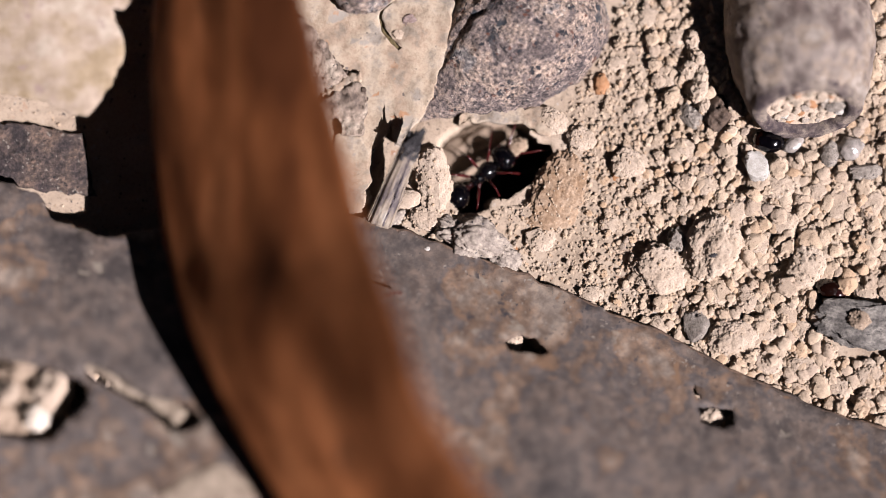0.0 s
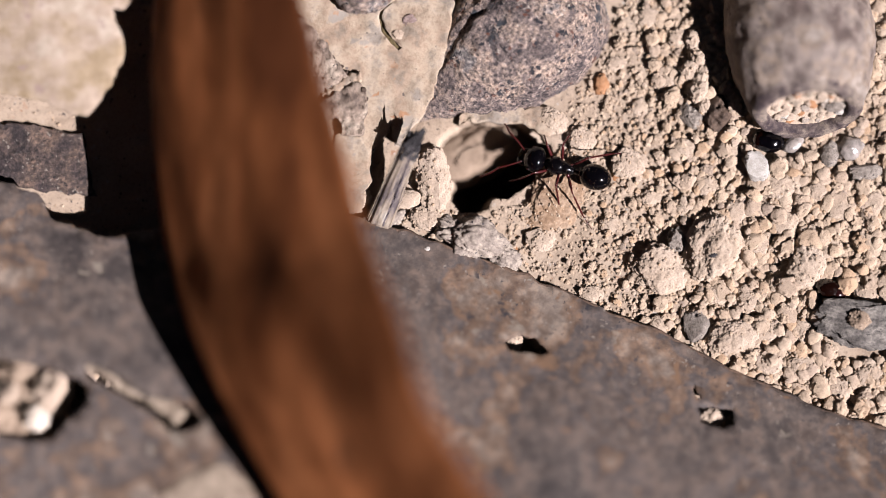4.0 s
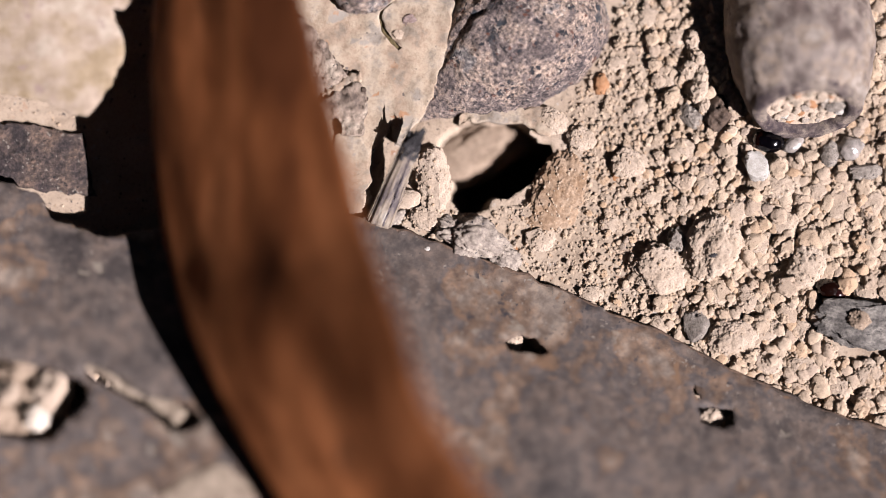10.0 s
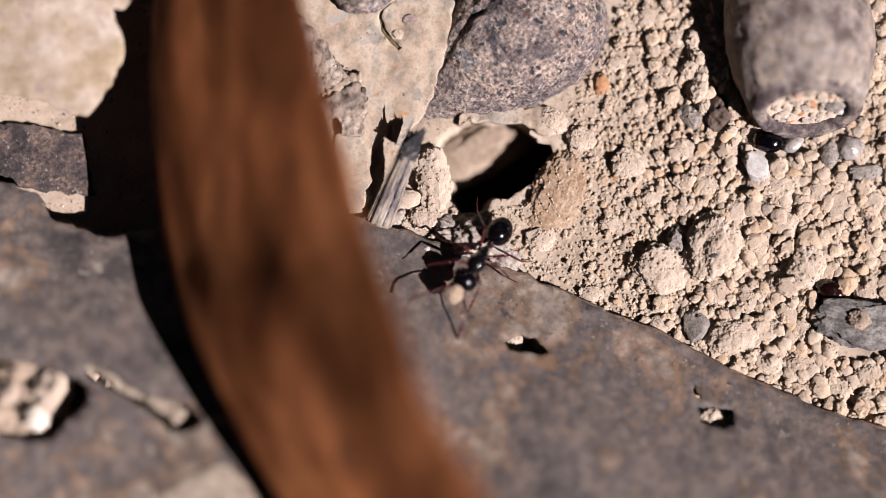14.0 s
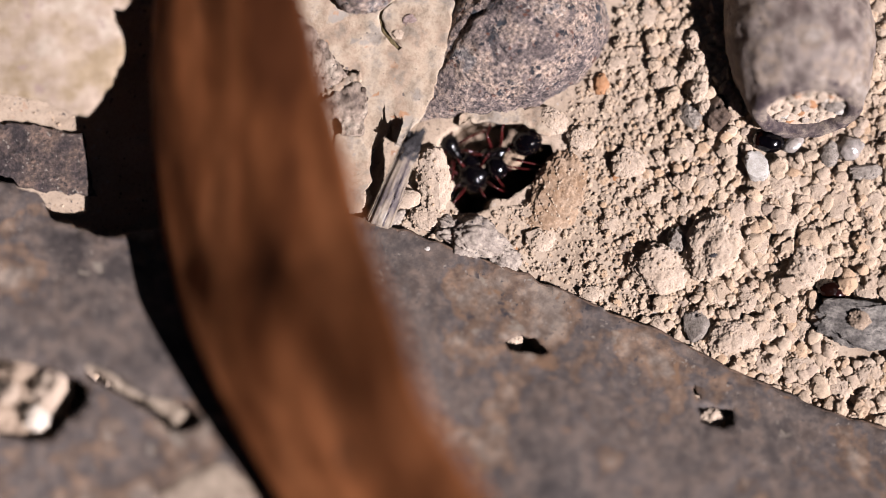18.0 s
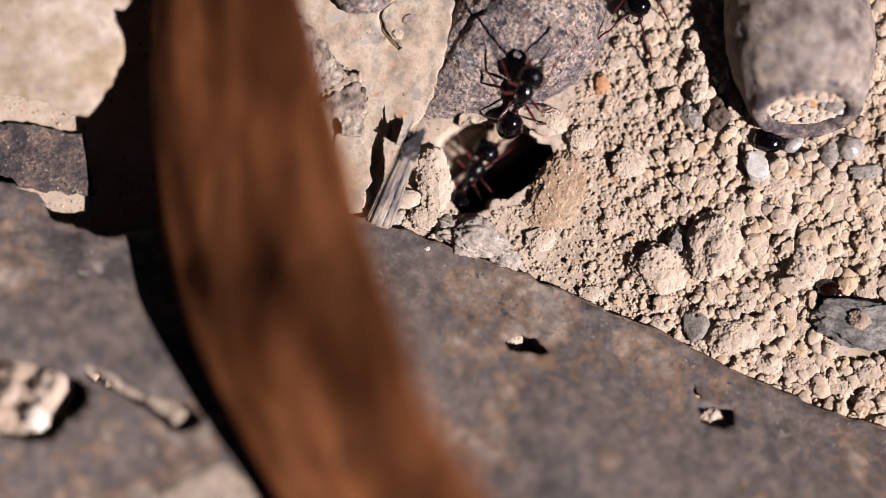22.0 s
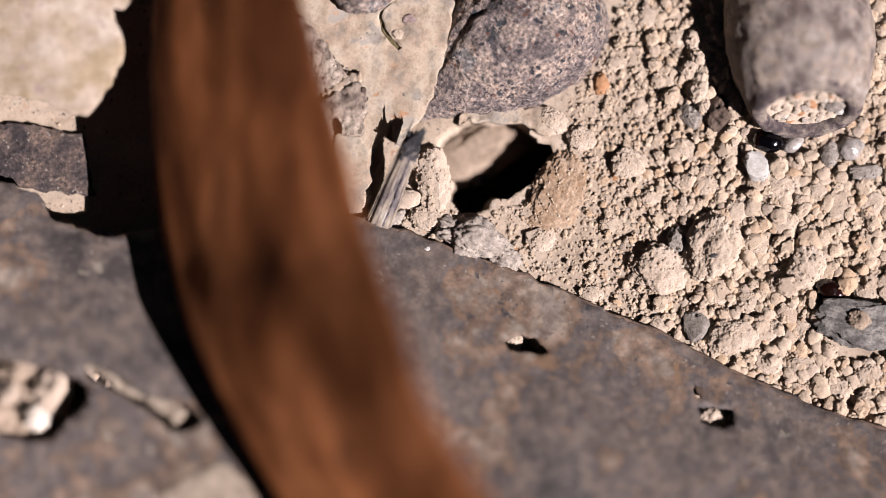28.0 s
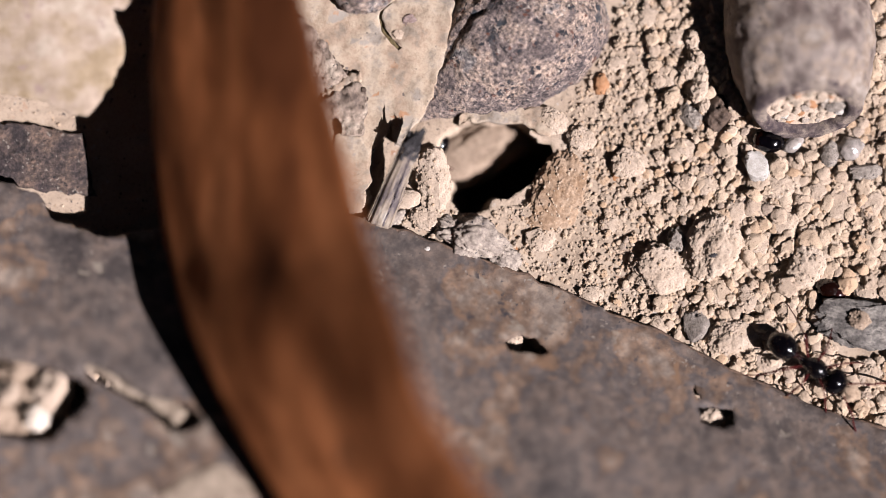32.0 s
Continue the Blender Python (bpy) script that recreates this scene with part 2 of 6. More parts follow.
EARTH_STONE = surface("earthy_stone", [(0.36, (0.45, 0.33, 0.24)), (0.64, (0.62, 0.475, 0.355))],
                      [(0.3, (0.7, 0.68, 0.66)), (0.7, (1.1, 1.08, 1.05))], 1.6, 0.4, 0.9, 0.5, thick=0.15)
MAUVE_ROCK = surface("mauve_grey_stone", [(0.36, (0.42, 0.35, 0.30)), (0.64, (0.70, 0.60, 0.50))],
                     [(0.36, (0.6, 0.58, 0.58)), (0.64, (1.2, 1.18, 1.15))], 0.8, 0.22, 0.75, 0.7, specks=[(0.5, 0.16, (0.09, 0.08, 0.085))], thick=0.15)
AMBER_GRAIN = surface("amber_grain", [(0.3, (0.5, 0.22, 0.09)), (0.7, (0.66, 0.36, 0.19))], [(0.3, (0.8, 0.8, 0.8)), (0.7, (1.1, 1.1, 1.1))], 0.6, 0.15)
CREAM = surface("cream_grain", [(0.36, (0.58, 0.445, 0.34)), (0.64, (0.72, 0.57, 0.45))], [(0.36, (0.8, 0.78, 0.76)), (0.6, (1.02, 1.02, 1.0))], 1.2, 0.25, 0.9, 0.5, thick=0.12)
WHITE_GRAIN = surface("white_grain", [(0.36, (1.0, 0.86, 0.72)), (0.64, (1.3, 1.15, 1.0))], [(0.36, (0.9, 0.88, 0.86)), (0.6, (1.02, 1.02, 1.0))], 1.2, 0.25, 0.8, 0.4, thick=0.1)
ROLLED_LEAF = surface("rolled_dry_leaf", [(0.36, (0.29, 0.09, 0.028)), (0.64, (0.5, 0.19, 0.07))], [(0.38, (0.8, 0.77, 0.74)), (0.62, (1.1, 1.08, 1.05))], 7, 3, 0.8, 0.25, stretch=(1, 0.2, 1), thick=0.25, spec=0.1)
PELLET = surface("fresh_earth", [(0.36, (0.52, 0.375, 0.26)), (0.64, (0.72, 0.55, 0.40))], [(0.36, (0.6, 0.58, 0.56)), (0.62, (1.15, 1.12, 1.08))], 0.6, 0.15, 0.95, 0.8, thick=0.12)


# ---- helpers for forms ----
def part(name, bm, material, parent=None, label="", smooth=True):
    """Links a bmesh in millimetres as one mesh object in metres, under parent."""
    bmesh.ops.scale(bm, vec=(MM, MM, MM), verts=bm.verts)
    me = bpy.data.meshes.new(name)
    bm.to_mesh(me)
    bm.free()
    me.materials.append(material)
    if smooth:
        me.polygons.foreach_set("use_smooth", [True] * len(me.polygons))
    ob = new(name, me)
    ob.parent = parent
    if label:
        ob["label"] = label
    return ob


def mesh_of(name, verts, faces, material, smooth=True):
    """An object from arrays in millimetres."""
    me = bpy.data.meshes.new(name)
    me.from_pydata((np.asarray(verts) * MM).tolist(), [], faces if isinstance(faces, list) else faces.tolist())
    me.materials.append(material)
    if smooth:
        me.polygons.foreach_set("use_smooth", [True] * len(me.polygons))
    me.update()
    return new(name, me)


def at_mm(x, y, z, rx=0, ry=0, rz=0):
    return pose(x * MM, y * MM, z * MM, rx, ry, rz)


def fbm(x, y, z=0.0, octaves=4):
    return noise.fractal(Vector((x, y, z)), 1.0, 2.0, octaves, noise_basis="PERLIN_ORIGINAL")


def smooth_step(a, b, v):
    t = np.clip((v - a) / (b - a), 0, 1)
    return t * t * (3 - 2 * t)


def inside(p, poly):
    x, y = p
    hit = False
    for (x0, y0), (x1, y1) in zip(poly, poly[1:] + poly[:1]):
        if (y0 > y) != (y1 > y) and x < (x1 - x0) * (y - y0) / (y1 - y0) + x0:
            hit = not hit
    return hit


def rough_line(poly, step, rag, seed, closed=True):
    """The polygon resampled at step mm, with edges worn by rag mm."""
    out = []
    ends = poly[1:] + poly[:1] if closed else poly[1:]
    for (x0, y0), (x1, y1) in zip(poly, ends):
        n = max(1, int(math.hypot(x1 - x0, y1 - y0) / step))
        for i in range(n):
            x, y = x0 + (x1 - x0) * i / n, y0 + (y1 - y0) * i / n
            out.append((x + rag * fbm(x * 0.9, y * 0.9, seed, 5), y + rag * fbm(x * 0.9, y * 0.9, seed + 7.3, 5)))
    return out


def sheet(name, outline, height, thickness, material, step=0.8, rag=0.25, holes=(), seed=1.0, parent=None):
    """A leaf or crust of that outline, in plan, with holes right through it, at the height that height(x, y) gives."""
    edge = rough_line(outline, 0.4, rag, seed)
    rims = [rough_line(h, 0.25, rag * 0.5, seed + 3) for h in holes]
    loops, pts, edges = [edge] + rims, [], []
    for loop in loops:
        n = len(pts)
        pts += loop
        edges += [(n + i, n + (i + 1) % len(loop)) for i in range(len(loop))]
    xs, ys = [p[0] for p in edge], [p[1] for p in edge]
    rnd = random.Random(seed)
    y = min(ys)
    while y < max(ys):
        x = min(xs)
        while x < max(xs):
            q = (x + rnd.uniform(-0.3, 0.3) * step, y + rnd.uniform(-0.3, 0.3) * step)
            if inside(q, edge):
                pts.append(q)
            x += step
        y += step
    v2, _, f2, _, _, _ = delaunay_2d_cdt([Vector(p) for p in pts], edges, [], 0, 1e-6)
    keep = []
    for f in f2:
        c = sum((v2[i] for i in f), Vector((0, 0))) / len(f)
        if inside(c, edge) and not any(inside(c, r) for r in rims):
            keep.append(f)
    bm = bmesh.new()
    top = [bm.verts.new((v.x, v.y, height(v.x, v.y))) for v in v2]
    low = [bm.verts.new((v.x, v.y, height(v.x, v.y) - thickness)) for v in v2]
    sides = {}
    for f in keep:
        bm.faces.new([top[i] for i in f])
        bm.faces.new([low[i] for i in reversed(f)])
        for a, b in zip(f, f[1:] + f[:1]):
            sides[(a, b)] = sides.get((a, b), 0) + 1
    for a, b in sides:
        if (b, a) not in sides:
            bm.faces.new([top[b], top[a], low[a], low[b]])
    bmesh.ops.delete(bm, geom=[v for v in bm.verts if not v.link_faces], context="VERTS")
    bmesh.ops.recalc_face_normals(bm, faces=bm.faces)
    return part(name, bm, material, parent)


def lump(rx, ry, rz, detail, rough, seed, scale=1.0, facet=0.0):
    """A stone or clod: a ball pushed out and in, a little flat where it broke."""
    bm = bmesh.new()
    bmesh.ops.create_icosphere(bm, subdivisions=detail, radius=1)
    rnd = random.Random(seed)
    cuts = [(Vector((rnd.gauss(0, 1), rnd.gauss(0, 1), rnd.gauss(0, 1))).normalized(), rnd.uniform(0.6, 0.9)) for _ in range(int(facet))]
    off = rnd.uniform(0, 90)
    for v in bm.verts:
        p = v.co.copy()
        k = 1 + rough * (fbm(p.x * scale * 1.6 + off, p.y * scale * 1.6, p.z * scale * 1.6, 5))
        k += (0.05 + 0.12 * rough) * fbm(p.x * 5 + off, p.y * 5, p.z * 5, 5)
        p *= k
        for n, d in cuts:
            over = p.dot(n) - d
            if over > 0:
                p -= n * over * 0.9
        v.co = (p.x * rx, p.y * ry, p.z * rz)
    return bm


def knobs(p, size):
    """How far a crumbly surface stands out at p: rounded knobs of that size."""
    return 0.5 - 1.25 * min(noise.voronoi(p * (1 / size))[0][0], 0.85) ** 2


def crumbly(rx, ry, rz, detail, seed, rough=0.2):
    """A clod grown together from rounded crumbs."""
    bm = bmesh.new()
    bmesh.ops.create_icosphere(bm, subdivisions=detail, radius=1)
    off = Vector((seed * 1.7 % 31, seed * 2.3 % 37, seed * 0.9 % 29))
    for v in bm.verts:
        p = v.co.copy()
        k = 1 + rough * 1.3 * fbm(p.x * 0.9 + off.x, p.y * 0.9 + off.y, p.z * 0.9, 2)
        k += rough * 0.9 * knobs(p + off, 0.62) + rough * 0.6 * knobs(p * 2.3 + off, 0.55)
        if detail > 3:
            k += rough * 0.42 * knobs(p * 5.2 + off, 0.55)
        if detail > 4:
            k += rough * 0.25 * knobs(p * 11 + off, 0.55)
        if detail > 2:
            k += rough * 0.35 * fbm(p.x * 4 + off.x, p.y * 4, p.z * 4, 3)
        v.co = (p.x * rx * k, p.y * ry * k, p.z * rz * k)
    return bm


def lathe(profile, turns=48, wobble=0.0, seed=0.0):
    """A body turned about z from (radius, height) pairs, closed where the radius is 0."""
    bm = bmesh.new()
    rings = []
    for r, z in profile:
        if r <= 1e-6:
            rings.append([bm.verts.new((0, 0, z))])
            continue
        ring = []
        for i in range(turns):
            a = 2 * math.pi * i / turns
            k = 1 + wobble * fbm(math.cos(a) * 1.3 + seed, math.sin(a) * 1.3, z * 0.35, 4)
            ring.append(bm.verts.new((r * k * math.cos(a), r * k * math.sin(a), z)))
        rings.append(ring)
    for a, b in zip(rings, rings[1:]):
        for i in range(turns):
            j = (i + 1) % turns
            if len(a) == 1 and len(b) == 1:
                continue
            if len(a) == 1:
                bm.faces.new([a[0], b[i], b[j]])
            elif len(b) == 1:
                bm.faces.new([a[i], b[0], a[j]])
            else:
                bm.faces.new([a[i], b[i], b[j], a[j]])
    bmesh.ops.recalc_face_normals(bm, faces=bm.faces)
    return bm


def smooth_curve(points, n):
    """n + 1 points along a soft curve through the given ones."""
    pts = [Vector(p) for p in points]
    pts = [pts[0] * 2 - pts[1]] + pts + [pts[-1] * 2 - pts[-2]]
    out = []
    for i in range(n + 1):
        s = (len(pts) - 3) * i / n
        k = min(int(s), len(pts) - 4)
        t = s - k
        a, b, c, d = pts[k:k + 4]
        out.append(0.5 * (2 * b + (c - a) * t + (2 * a - 5 * b + 4 * c - d) * t * t + (3 * b - a - 3 * c + d) * t ** 3))
    return out


def tube(points, radii, sides=8):
    """A round limb along points, with a radius at each."""
    bm = bmesh.new()
    rings = []
    for i, p in enumerate(points):
        p = Vector(p)
        way = Vector(points[min(i + 1, len(points) - 1)]) - Vector(points[max(i - 1, 0)])
        q = way.to_track_quat("Z", "Y")
        rings.append([bm.verts.new(p + q @ Vector((radii[i] * math.cos(a), radii[i] * math.sin(a), 0)))
                      for a in (2 * math.pi * k / sides for k in range(sides))])
    for a, b in zip(rings, rings[1:]):
        for i in range(sides):
            bm.faces.new([a[i], a[(i + 1) % sides], b[(i + 1) % sides], b[i]])
    bm.faces.new(list(reversed(rings[0])))
    bm.faces.new(rings[-1])
    return bm


# ---- the ground: one sheet, with the burrow sunk into it ----
BURROW = [(-1.0, 9.0), (0.3, 10.8), (2.8, 11.5), (6.1, 11.4), (7.7, 11.0), (10.7, 10.1), (11.3, 7.8), (9.6, 5.3), (6.7, 4.0), (4.2, 4.3), (3.3, 3.1), (1.6, 2.9), (0.7, 4.1), (0.8, 5.6), (-0.2, 7.1)]
BURROW_MID = (4.3, 7.3)


def far_steps(start, stop, grow):
    out, d = [], start
    v = start
    while v < stop:
        out.append(v)
        d *= grow
        v += d
    return out + [stop]


def edge_distance(x, y, poly):
    """Signed distance in mm to a polygon's edge, negative inside."""
    best = np.full(x.shape, 1e9)
    hit = np.zeros(x.shape, bool)
    for (x0, y0), (x1, y1) in zip(poly, poly[1:] + poly[:1]):
        dx, dy = x1 - x0, y1 - y0
        t = np.clip(((x - x0) * dx + (y - y0) * dy) / (dx * dx + dy * dy), 0, 1)
        best = np.minimum(best, np.hypot(x - x0 - t * dx, y - y0 - t * dy))
        cross = (y0 > y) != (y1 > y)
        with np.errstate(divide="ignore", invalid="ignore"):
            hit ^= cross & (x < (x1 - x0) * (y - y0) / (y1 - y0 if y1 != y0 else 1e-9) + x0)
    return np.where(hit, -best, best)


def lattice(x, y, seed):
    """Smooth value noise over arrays, about -1 to 1."""
    xi, yi = np.floor(x).astype(np.int64), np.floor(y).astype(np.int64)
    fx, fy = x - xi, y - yi
    fx, fy = fx * fx * (3 - 2 * fx), fy * fy * (3 - 2 * fy)

    def h(i, j):
        n = (i * 374761393 + j * 668265263 + seed * 974711) & 0x7FFFFFFF
        n = ((n ^ (n >> 13)) * 1274126177) & 0x7FFFFFFF
        return ((n ^ (n >> 16)) & 0xFFFF) / 32768.0 - 1
    return (h(xi, yi) * (1 - fx) + h(xi + 1, yi) * fx) * (1 - fy) + (h(xi, yi + 1) * (1 - fx) + h(xi + 1, yi + 1) * fx) * fy


def ground_height(x, y):
    x, y = np.asarray(x, float), np.asarray(y, float)
    z = 0.35 * lattice(x / 9, y / 9, 3) + 0.12 * lattice(x / 3.1, y / 3.1, 5)
    near = smooth_step(70, 45, np.hypot(x - 10, y))
    z = z + near * (0.20 * np.abs(lattice(x / 1.1, y / 1.1, 8)) + 0.12 * np.abs(lattice(x / 0.55, y / 0.55, 9)) + 0.06 * lattice(x / 0.3, y / 0.3, 11))
    wob = 0.35 * lattice(x / 1.0, y / 1.0, 13) + 0.15 * lattice(x / 0.4, y / 0.4, 14)
    d = edge_distance(x, y, BURROW) + wob
    lip = 0.3 * np.exp(-((d - 0.9) / 1.1) ** 2)
    return z + lip - 20 * smooth_step(0.1, -0.8, d)


def build_ground():
    xs = np.array([-v for v in reversed(far_steps(48, 30000, 1.35))] + list(np.arange(-47, -12, 0.6)) + list(np.arange(-12, 44, 0.2)) + far_steps(44, 30000, 1.35))
    ys = np.array([-v for v in reversed(far_steps(32, 30000, 1.35))] + list(np.arange(-31, -17, 0.5)) + list(np.arange(-17, 27, 0.2)) + far_steps(27, 30000, 1.35))
    gx, gy = np.meshgrid(xs, ys)
    gz = ground_height(gx, gy)
    n, m = len(xs), len(ys)
    idx = np.arange(n * m).reshape(m, n)
    faces = np.stack([idx[:-1, :-1], idx[:-1, 1:], idx[1:, 1:], idx[1:, :-1]], -1).reshape(-1, 4)
    ob = mesh_of("ground", np.stack([gx, gy, gz], -1).reshape(-1, 3), faces, SOIL)
    return tagged(ob, "dry tan crumbly soil with an ant burrow sunk in it", "ground", kind="structure")


from mathutils.geometry import delaunay_2d_cdt

GROUND = build_ground()


def ground_at(x, y):
    return float(ground_height(x, y))


# ---- the dead leaves ----
def grey_leaf_height(x, y):
    """It lies near the soil along its upper edge and bulges towards its middle."""
    across = -(0.38 * x + 0.92 * y)
    s = max(0.0, across + 1.5)
    low = 1 - 0.35 * float(smooth_step(-15, -38, x))
    high = 5 * float(smooth_step(-8, 12, x)) * s * s / (s * s + 300)
    high += 3.0 * float(smooth_step(-8, -16, x)) * float(smooth_step(9, 24, s))
    return 1.3 + low * 7.2 * s * s / (s * s + 90) + high + 0.5 * fbm(x * 0.09, y * 0.09, 4, 2) + 0.08 * fbm(x * 0.5, y * 0.5, 2, 3)


def build_grey_leaf():
    outline = [(-40.7, 6.0), (-38.7, 5.6), (-35.6, 4.7), (-34.1, 2.3), (-29.3, 0.7), (-23.9, 1.8), (-16.6, 3.6), (-7.2, 2.9), (-1.2, 0.7), (7.3, -2.6), (13.7, -5.3), (18.9, -7.4), (25.1, -10.8), (30.6, -13.2), (38.9, -16.1), (55.3, -22.9),
               (50.2, -35.2), (25.4, -40.1), (-4.1, -42.6), (-28.8, -40.1), (-53.6, -30.3), (-61.2, -13.0), (-53.9, 0.9)]
    holes = [[(5.4, -8.4), (6.6, -7.9), (8.0, -8.0), (9.3, -9.3), (8.2, -9.5), (5.7, -9.2)],
             [(22.3, -14.1), (23.6, -14.1), (25.3, -14.4), (25.5, -15.6), (24.5, -16.0), (22.5, -15.5)],
             [(22.0, -12.0), (22.2, -12.6), (22.6, -13.4), (22.2, -13.3), (21.9, -12.7)],
             [(-39.8, -9.8), (-37.3, -10.3), (-34.6, -10.8), (-32.4, -11.6), (-30.5, -12.2), (-30.5, -13.9), (-32.4, -15.4), (-33.5, -16.9), (-35.8, -17.2), (-38.2, -16.6), (-40.2, -14.2)],
             [(-31.0, -10.5), (-28.5, -11.3), (-25.5, -13.4), (-22.2, -13.9), (-20.4, -15.4), (-22.1, -16.5), (-23.8, -16.1), (-24.8, -14.9), (-27.8, -13.2), (-30.5, -11.6)]]
    ob = sheet("grey_leaf", outline, grey_leaf_height, 0.3, GREY_LEAF, 1.0, 0.35, holes, 2.0)
    edge = smooth_curve([(x, y, grey_leaf_height(x, y) - 0.2) for x, y in rough_line(outline[7:16], 1.0, 0.35, 2.0, False)], 160)
    part("curled_edge", tube(edge, [0.19 + 0.1 * fbm(i * 0.13, 4, 2, 3) for i in range(161)], 8), LEAF_EDGE, ob, "brown worn margin of the leaf")
    tagged(ob, "large grey-brown dead leaf with holes lying flat on the soil", "leaf", "dead leaves")


build_grey_leaf()


def build_leaf_scrap():
    outline = [(-42.2, 12.0), (-39.2, 11.3), (-35.2, 10.7), (-31.9, 10.0), (-31.2, 7.0), (-30.6, 4.6), (-33.1, 4.7), (-35.6, 5.0), (-39.1, 6.1), (-42.1, 6.5)]
    ob = sheet("leaf_scrap", outline, lambda x, y: 0.6 + 0.22 * math.sin((y - 5) * 0.55) + 0.12 * fbm(x * 0.4, y * 0.4, 8, 3) + 0.10 * fbm(x * 1.6, y * 1.6, 3, 4), 0.3, DARK_LEAF, 0.3, 0.4, seed=5.0)
    tagged(ob, "small dark grey scrap of dead leaf on the soil", "leaf", "dead leaves")


build_leaf_scrap()


def build_pale_leaf():
    outline = [(-55.4, 25.2), (-42.5, 24.2), (-28.3, 24.2), (-27.0, 21.3), (-27.7, 20.2), (-28.7, 20.5), (-28.5, 19.3), (-27.8, 17.8), (-27.7, 16.3), (-28.5, 14.3), (-29.4, 13.1), (-30.3, 11.6), (-31.1, 11.0), (-32.6, 11.4), (-34.8, 12.4), (-36.6, 12.9), (-38.5, 13.1), (-42.5, 13.8), (-55.3, 15.3)]
    ob = sheet("pale_leaf", outline, lambda x, y: 7.0 + 0.09 * (y - 12) - 0.016 * max(0, -30 - x) ** 2 + 0.25 * fbm(x * 0.25, y * 0.25, 3, 3), 0.5, PALE_LEAF, 0.8, 0.3, seed=9.0)
    tagged(ob, "pale sandy-coloured flake of dead leaf in full sun", "leaf", "dead leaves")


build_pale_leaf()


def build_brown_leaf():
    """A curled strip on its edge: the lower edge near the ground, the upper one raised towards the sun."""
    low = smooth_curve([(-22.9, 67.9, 1), (-24.3, 38.5, 8), (-24.9, 20.8, 10.5), (-25.2, 11.1, 9.8), (-23.9, -0.2, 10.0), (-20.8, -9.6, 13.8), (-16.5, -18.2, 14.2), (-11.9, -26.8, 13), (-5.0, -42.3, 8), (5.7, -62.2, 1)], 150)
    high = smooth_curve([(-19.2, 67.1, 4), (-15.1, 37.0, 16), (-12.1, 19.5, 20), (-9.4, 9.8, 20.8), (-6.7, 0.2, 23.2), (-3.9, -7.5, 29.4), (-0.9, -15.7, 32.4), (4.0, -23.0, 31.2), (9.6, -31.3, 29.5), (15.0, -43.8, 25), (8.6, -63.0, 3)], 150)
    n, hem = 30, 8
    rows = []
    for i, (a, b) in enumerate(zip(low, high)):
        across = b - a
        normal = Vector((-across.z, 0, across.x)).normalized()
        row = []
        for k in range(-hem, n + 1):
            s = max(0, k) / n
            low_end = float(smooth_step(60, 108, i))
            arch = 1.0 * (1 - low_end) * math.sin(math.pi * s) - 1.4 * low_end * (s / 0.42 if s < 0.42 else (1 - s) / 0.58) ** 1.15 + 0.22 * math.sin(s * 11.0 + 0.9 * math.sin(i * 0.05)) * math.sin(math.pi * s)
            arch += 0.28 * fbm(s * 3, i * 0.05, 3, 3)
            rag = 0.35 * fbm(i * 0.11, 3, 1, 4) if k == n else 0
            p = a + across * (s + rag / across.length) + normal * arch
            if k < 0:
                t = -k / hem
                p += Vector((3.5 * t * t + 0.4 * t, 0, -(a.z - 0.5) * t))
            row.append(p)
        rows.append(row)
    n += hem
    thing = new("curled_leaf")
    for name, first, last in (("rolled_edge", 0, hem), ("blade", hem, n)):
        bm = bmesh.new()
        top = [[bm.verts.new(p) for p in row[first:last + 1]] for row in rows]
        low_v = [[bm.verts.new(p - Vector((-0.8, 0, 0.6)) * 0.35) for p in row[first:last + 1]] for row in rows]
        m = last - first
        for i in range(len(rows) - 1):
            for k in range(m):
                bm.faces.new([top[i][k], top[i][k + 1], top[i + 1][k + 1], top[i + 1][k]])
                bm.faces.new([low_v[i][k], low_v[i + 1][k], low_v[i + 1][k + 1], low_v[i][k + 1]])
            for k in (0, m):
                bm.faces.new([top[i][k], top[i + 1][k], low_v[i + 1][k], low_v[i][k]])
        for i in (0, len(rows) - 1):
            for k in range(m):
                bm.faces.new([top[i][k], top[i][k + 1], low_v[i][k + 1], low_v[i][k]])
        bmesh.ops.recalc_face_normals(bm, faces=bm.faces)
        part(name, bm, BROWN_LEAF if name == "blade" else ROLLED_LEAF, thing)
    tagged(thing, "long curled dry brown leaf arching up from the ground", "leaf", "dead leaves")


build_brown_leaf()


# ---- crusts and bark beside the burrow ----
def crust_height(x, y):
    return 1.9 + 0.10 * (y - 10) + 0.7 * fbm(x * 0.22, y * 0.22, 6, 4) + 0.3 * fbm(x * 1.0, y * 1.0, 2, 5)


